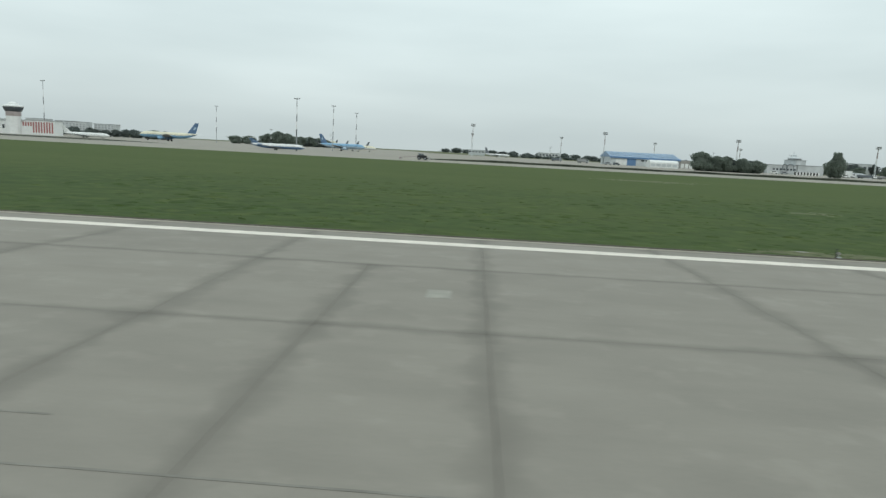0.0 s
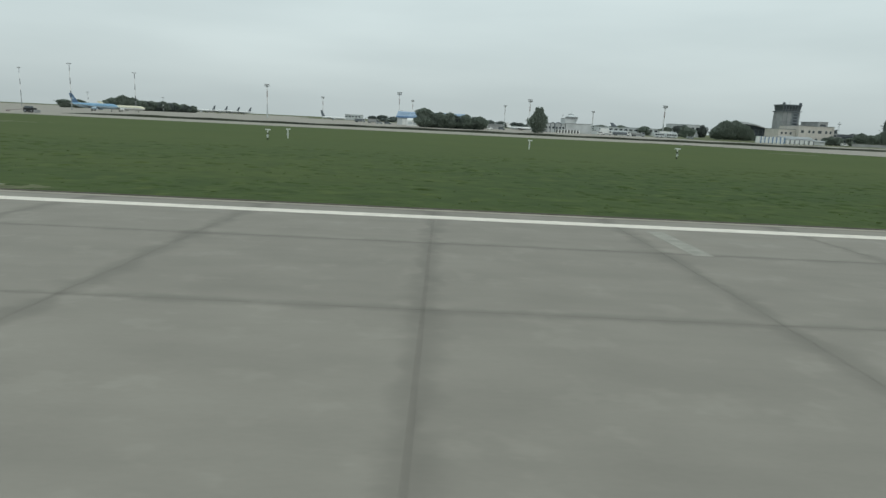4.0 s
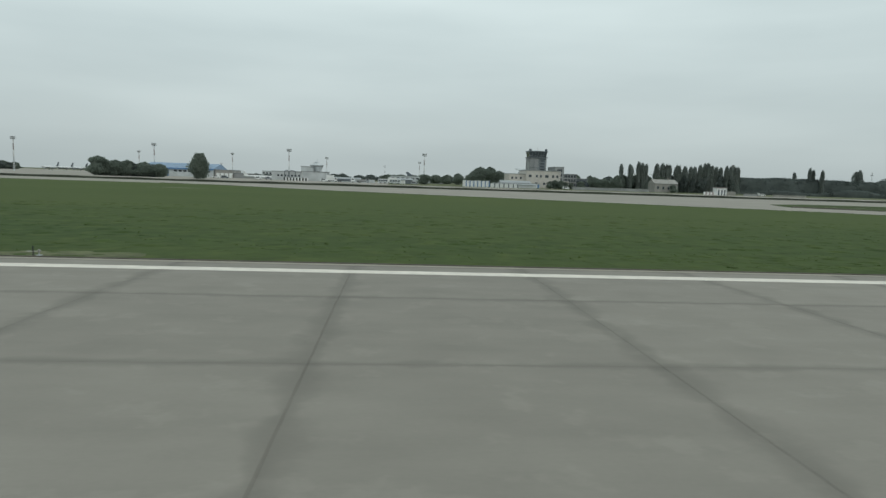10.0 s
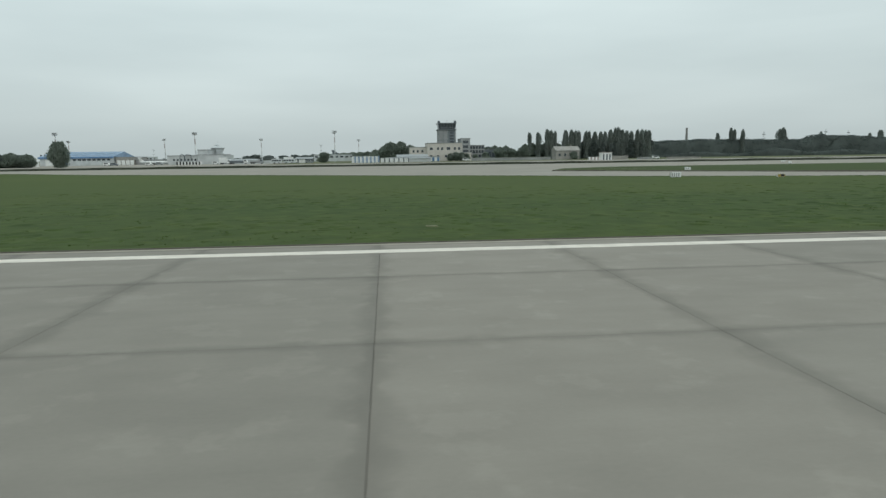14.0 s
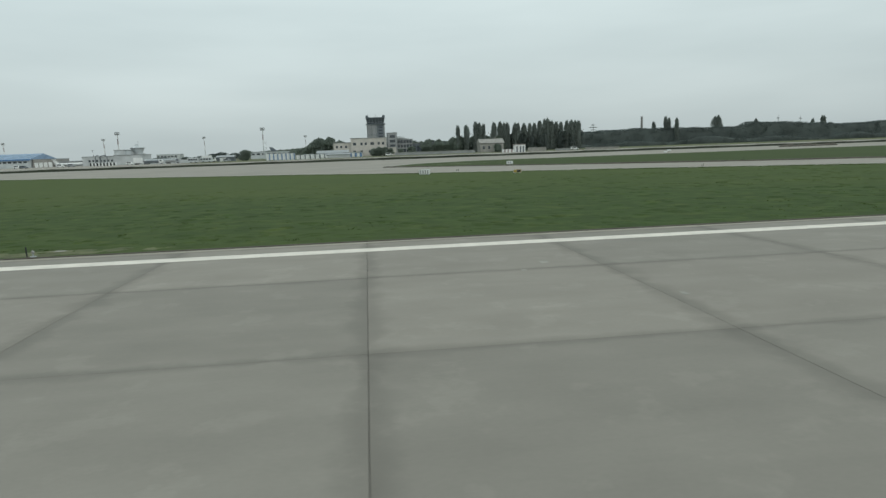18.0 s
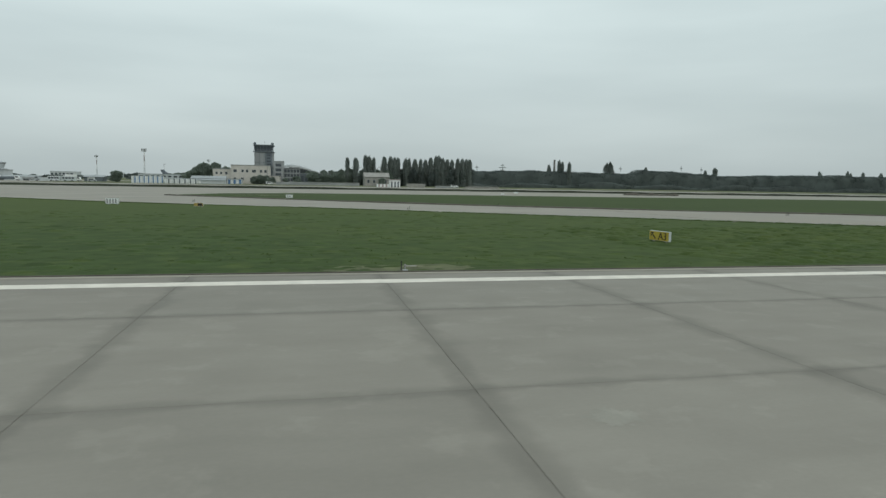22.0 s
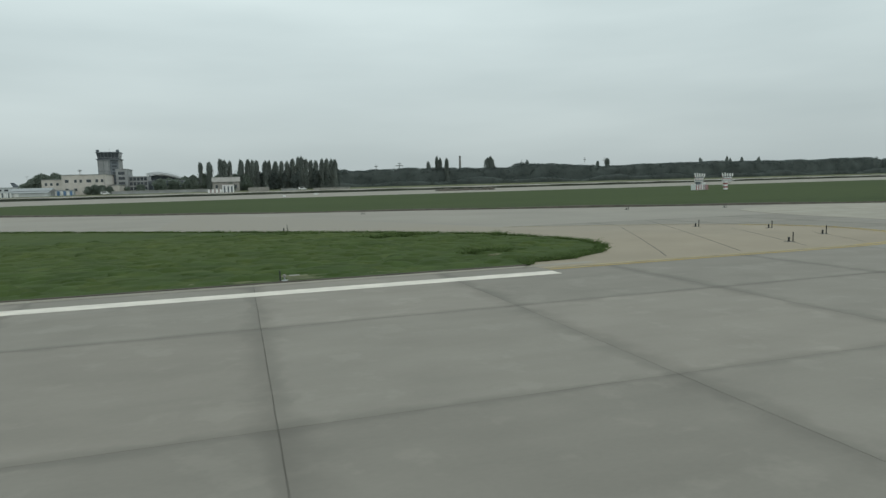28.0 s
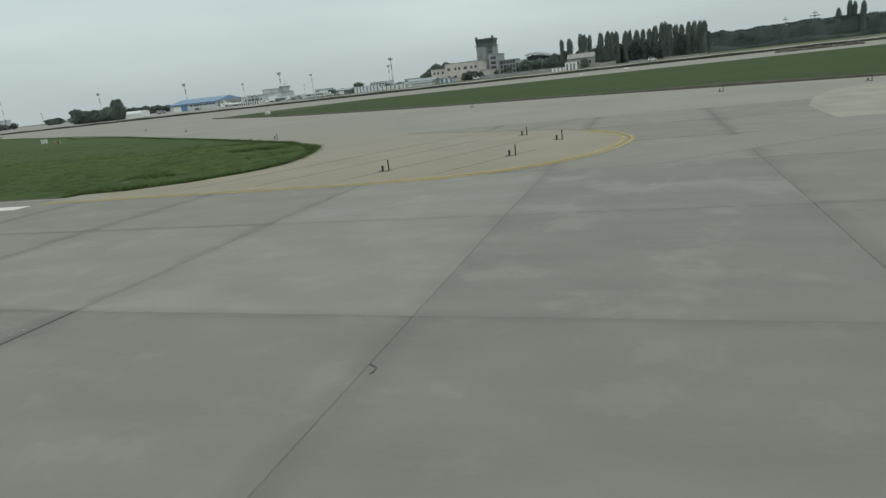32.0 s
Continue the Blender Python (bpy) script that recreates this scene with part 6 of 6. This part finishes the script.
def tufts(name, spots, label, mat, slant=1.8):
    """spots: x, y, height, spread of each tuft of five blades."""
    g = np.random.RandomState(4)
    s = np.array(spots)
    n, k = len(s), 5
    base = np.repeat(s[:, :2], k, 0) + g.normal(0, 1, (n * k, 2)) * np.repeat(s[:, 3], k)[:, None] * 0.5
    hgt = np.repeat(s[:, 2], k) * g.uniform(0.6, 1.2, n * k)
    ang = g.uniform(0, 6.28, n * k)
    wid = np.repeat(s[:, 3], k) * g.uniform(0.25, 0.5, n * k)
    lean = g.normal(0, slant, (n * k, 2)) * hgt[:, None]
    v = np.zeros((n * k, 3, 3))
    v[:, 0, 0], v[:, 0, 1] = base[:, 0] - wid * np.cos(ang), base[:, 1] - wid * np.sin(ang)
    v[:, 1, 0], v[:, 1, 1] = base[:, 0] + wid * np.cos(ang), base[:, 1] + wid * np.sin(ang)
    v[:, 2, :2], v[:, 2, 2] = base + lean, hgt
    v[:, :2, 2] = -0.02
    v[:, :, 2] += 0.04
    me = bpy.data.meshes.new(name)
    me.vertices.add(n * k * 3)
    me.vertices.foreach_set("co", v.reshape(-1))
    me.loops.add(n * k * 3)
    me.loops.foreach_set("vertex_index", np.arange(n * k * 3))
    me.polygons.add(n * k)
    me.polygons.foreach_set("loop_start", np.arange(0, n * k * 3, 3))
    me.update(calc_edges=True)
    me.materials.append(mat)
    return tagged(new(name, me), label, "grass", kind="stuff")


def clumps(name, spots, label):
    """Low soft cushions of grass: x, y, height, radius of each."""
    g = np.random.RandomState(6)
    s = np.array(spots)
    n, k = len(s), 7
    v = np.zeros((n, 2 * k + 1, 3))
    for ring, (rad, up) in enumerate(((1.0, -0.2), (0.55, 0.75))):
        for i in range(k):
            r = s[:, 3] * rad * g.uniform(0.7, 1.3, n)
            v[:, ring * k + i, 0] = s[:, 0] + r * math.cos(6.2832 * i / k) * 1.25
            v[:, ring * k + i, 1] = s[:, 1] + r * math.sin(6.2832 * i / k)
            v[:, ring * k + i, 2] = 0.04 + s[:, 2] * up
    v[:, 2 * k, :2], v[:, 2 * k, 2] = s[:, :2], 0.04 + s[:, 2]
    one = []
    for i in range(k):
        j = (i + 1) % k
        one += [(i, j, k + j), (i, k + j, k + i), (k + i, k + j, 2 * k)]
    f = (np.array(one)[None] + (np.arange(n) * (2 * k + 1))[:, None, None]).reshape(-1)
    me = bpy.data.meshes.new(name)
    me.vertices.add(n * (2 * k + 1))
    me.vertices.foreach_set("co", v.reshape(-1))
    me.loops.add(len(f))
    me.loops.foreach_set("vertex_index", f)
    me.polygons.add(len(f) // 3)
    me.polygons.foreach_set("loop_start", np.arange(0, len(f), 3))
    me.update(calc_edges=True)
    me.polygons.foreach_set("use_smooth", [True] * len(me.polygons))
    me.materials.append(GRASS_MOUND)
    return tagged(new(name, me), label, "grass", kind="stuff")


g2 = random.Random(8)
spots = []
for _ in range(22000):
    y = 25.0 + 44 * g2.random() ** 1.5
    x = g2.uniform(-30, 528)
    lush = noise.noise(Vector((x * 0.10, y * 0.16, 0))) + 0.5 * noise.noise(Vector((x * 0.33, y * 0.4, 3)))
    if lush + g2.uniform(-0.5, 0.5) < -0.1 or (x > 440 and not (inside(x + 1.0, y, OUT) and inside(x, y + 0.8, OUT))):
        continue
    tall = g2.random() ** 4
    spots.append((x, y, 0.01 + 0.02 * max(0, lush) + (0.07 * tall + 0.012) * min(1.0, (y - 24.4) / 4), min(y - 24.5, 0.12 + 0.25 * g2.random() + 0.35 * tall)))
for _ in range(2600):
    x, y = g2.uniform(470, 526), 25.2 + 22 * g2.random()
    if inside(x + 1.2, y, OUT) and inside(x + 0.6, y - 0.6, OUT):
        spots.append((x, y, 0.05 + 0.14 * g2.random() ** 2, 0.3 + 0.5 * g2.random()))
clumps("grass_clumps", spots, "soft uneven clumps of mown green grass")
spots = []
for a, b in list(zip(OUT, OUT[1:]))[1:-3] + list(zip(ISLE, ISLE[1:]))[:8]:
    length = math.hypot(b[0] - a[0], b[1] - a[1])
    for _ in range(min(1600, int(length * 22))):
        t = g2.random()
        d = g2.uniform(0.0, 0.5)
        spots.append((a[0] + (b[0] - a[0]) * t, a[1] + (b[1] - a[1]) * t + d, g2.uniform(0.05, 0.15) * (1.3 if a[0] > 470 else 1), g2.uniform(0.08, 0.2)))
for cx, cy, rx, ry, count, top in ((519.0, 29.3, 1.5, 0.5, 150, 0.30), (517.6, 40.6, 3.0, 0.7, 220, 0.30), (523.9, 37.9, 0.25, 0.25, 40, 0.35), (510.5, 46.0, 4.0, 0.8, 160, 0.25), (521.5, 36.5, 1.6, 1.2, 120, 0.16)):
    for _ in range(count):
        x, y = cx + g2.gauss(0, rx * 0.5), cy + g2.gauss(0, ry * 0.5)
        if inside(x, y, OUT):
            spots.append((x, y, g2.uniform(0.4, 1.0) * top, g2.uniform(0.08, 0.2)))
tufts("grass_blades", spots, "uneven tufts of green grass along the runway", GRASS_BLADE)
spots = []
for _ in range(9000):
    x, y = g2.uniform(-30, 528), 25.6 + 22 * g2.random() ** 1.5
    thick = noise.noise(Vector((x * 0.07, y * 0.11, 7))) + 0.6 * noise.noise(Vector((x * 0.3, y * 0.4, 2)))
    if thick + g2.uniform(-0.4, 0.4) < 0.12 or (x > 440 and not (inside(x + 1.0, y, OUT) and inside(x, y + 0.8, OUT))):
        continue
    spots.append((x, y, g2.uniform(0.02, 0.05) + 0.05 * g2.random() ** 5, g2.uniform(0.08, 0.24)))
tufts("grass_tufts", spots, "loose upright tufts in the mown grass", GRASS_TUFT, 2.6)

# ---- runway slabs, each its own piece ----
def slab_mesh(name, hx, hy, mat, gap=0.003):
    bm = B()
    rings = []
    for inset, z in ((gap, -0.04), (gap, -0.012), (gap + 0.004, 0.0)):
        rings.append([bm.verts.new((x * (hx - inset), y * (hy - inset), z)) for x, y in ((-1, -1), (1, -1), (1, 1), (-1, 1))])
    for a, b in zip(rings, rings[1:]):
        for i in range(4):
            bm.faces.new((a[i], a[(i + 1) % 4], b[(i + 1) % 4], b[i]))
    bm.faces.new(rings[-1])
    return mesh_of(name, bm, mat)


SLAB = slab_mesh("slab", SX / 2, SY / 2, CONCRETE)
SLAB_WARM = slab_mesh("slab", SX / 2, SY / 2, CONCRETE_WARM)
SLAB_PALE = slab_mesh("slab", SX / 2, SY / 2, CONCRETE_PALE)
SLAB_LIGHT = slab_mesh("slab", SX / 2, SY / 2, CONCRETE_LIGHT)
SLAB_BLOTCHED = slab_mesh("slab", SX / 2, SY / 2, CONCRETE_BLOTCHED)
SLAB_DULL = slab_mesh("slab", SX / 2, SY / 2, CONCRETE_DULL)
HALF_SLAB = slab_mesh("slab", SX / 4, SY / 2, CONCRETE_HALF)
EDGE = slab_mesh("edge_slab", SX / 2, 0.22, CONCRETE_EDGE)
FIRST = -72
for col in range(95):
    x = JX + (FIRST + col + 0.5) * SX
    for row, y in enumerate(ROW_Y):
        warm = g2.random() < (0.2, 0.7, 0.35)[row] * (x > 360)
        if row < 2 and -4 < x < -1:
            kinds = ((HALF_SLAB, -SX / 4), (HALF_SLAB, SX / 4))
        elif row > 0 and 254 < x < 288:
            kinds = ((SLAB_PALE, 0),)
        elif x > 535.4:
            kinds = ((SLAB_DULL if row == 0 or x > 550 else SLAB_LIGHT if x < 542 else SLAB_BLOTCHED, 0),)
        else:
            kinds = ((SLAB_WARM if warm else SLAB, 0),)
        for mesh, aside in kinds:
            slab = new("slab", mesh)
            y0, y1 = true_y(y), true_y(y + SY)
            slab.parent, slab.location = runway, (x + aside, (y0 + y1) / 2, (fall(y0) + fall(y1)) / 2)
            slab.scale.y, slab.rotation_euler.x = (y1 - y0) / SY, math.atan2(fall(y1) - fall(y0), y1 - y0)
    if x < 518.79:
        kerb = new("edge_slab", EDGE)
        y0, y1 = true_y(ROW_Y[2] + SY), true_y(ROW_Y[2] + SY + 0.44)
        kerb.parent, kerb.location = runway, (x, (y0 + y1) / 2, 0.01 + fall(y0))
        kerb.scale.y = (y1 - y0) / 0.44


def joined_slabs(name, cols, rows, x0, y0, mat, parent, z=0.0, keep=None, px=SX, py=SY):
    verts, faces = [], []
    for i in range(cols):
        for j in range(rows):
            cx, cy = x0 + (i + 0.5) * px, y0 + (j + 0.5) * py
            if keep and not keep(cx, cy):
                continue
            b = len(verts)
            for inset, h in ((0.007, z - 0.04), (0.016, z)):
                verts += [(cx + s * (px / 2 - inset), cy + t * (py / 2 - inset), h) for s, t in ((-1, -1), (1, -1), (1, 1), (-1, 1))]
            faces += [(b + 4, b + 5, b + 6, b + 7)] + [(b + k, b + (k + 1) % 4, b + 4 + (k + 1) % 4, b + 4 + k) for k in range(4)]
    me = bpy.data.meshes.new(name)
    me.from_pydata(verts, [], faces)
    me.materials.append(mat)
    ob = tagged(new(name, me), kind="stuff")
    ob.parent = parent
    return ob


joined_slabs("far_slabs", 210, 5, JX + FIRST * SX - 60 * SX, ROW_Y[0] - 5 * SY, CONCRETE_JOINED, runway)
joined_slabs("far_slabs", 60, 3, JX + FIRST * SX - 60 * SX, ROW_Y[0], CONCRETE_JOINED, runway)
joined_slabs("far_slabs", 60, 3, JX + (FIRST + 95) * SX, ROW_Y[0], CONCRETE_JOINED, runway)

# the stub beyond the runway edge: tan slabs inside the yellow line, grey ones outside
STUB_GREY = slab_mesh("slab", SX / 2, SY / 2, CONCRETE)
RING = [(p.x, p.y) for p in NOSE] + [(500, 90), (500, 24.6), (518.6, 24.6)]
stub = part("stub_pavement", prism(B(), RING, -0.2, 0.002), CONCRETE_TAN_SLAB)
tagged(stub, "tan worn concrete stub inside the yellow line", "pavement", kind="structure")
for a, b in (((525.45, 24.5), (534.44, 39.44)), ((529.5, 24.5), (540.89, 44.18)), ((533.65, 24.6), (539.3, 34.4)), ((537.45, 24.6), (540.55, 29.85))):
    mid = [(a[0] + (b[0] - a[0]) * k / 9 + 0.018 * math.sin(k * 2.7 + a[0]), a[1] + (b[1] - a[1]) * k / 9) for k in range(10)]
    crack = part("stub_joint", ribbon(B(), mid, 0.035, 0.006), JOINT)
    tagged(crack, "dark joint across the tan concrete", "pavement joint", kind="structure")
for col in range(9, 27):
    for row in range(3):
        x, y = JX + (col + 0.5) * SX, ROW_Y[2] + SY * (1.5 + row)
        if inside(x - SX * 0.45, y - SY * 0.45, OUT) and inside(x + SX * 0.45, y + SY * 0.45, OUT):
            continue
        slab = new("slab", STUB_GREY)
        y0, y1 = true_y(y - SY / 2), true_y(y + SY / 2)
        slab.parent, slab.location = taxiway, (x, (y0 + y1) / 2, -0.004 + (fall(y0) + fall(y1)) / 2)
        slab.scale.y, slab.rotation_euler.x = (y1 - y0) / SY, math.atan2(fall(y1) - fall(y0), y1 - y0)

# ---- the ground and what stands on it follow the fall of the field ----
for ob in scene.objects:
    if ob.parent in (None, runway) and ob.type == "MESH" and ob.location.length == 0:
        lay_down(ob.data)
    elif ob.parent is None and ob.type == "EMPTY" and 17 < ob.location.y < 364:
        y = true_y(ob.location.y) if ob.location.y < 140 else ob.location.y
        ob.location.y, ob.location.z = y, ob.location.z + fall(y)
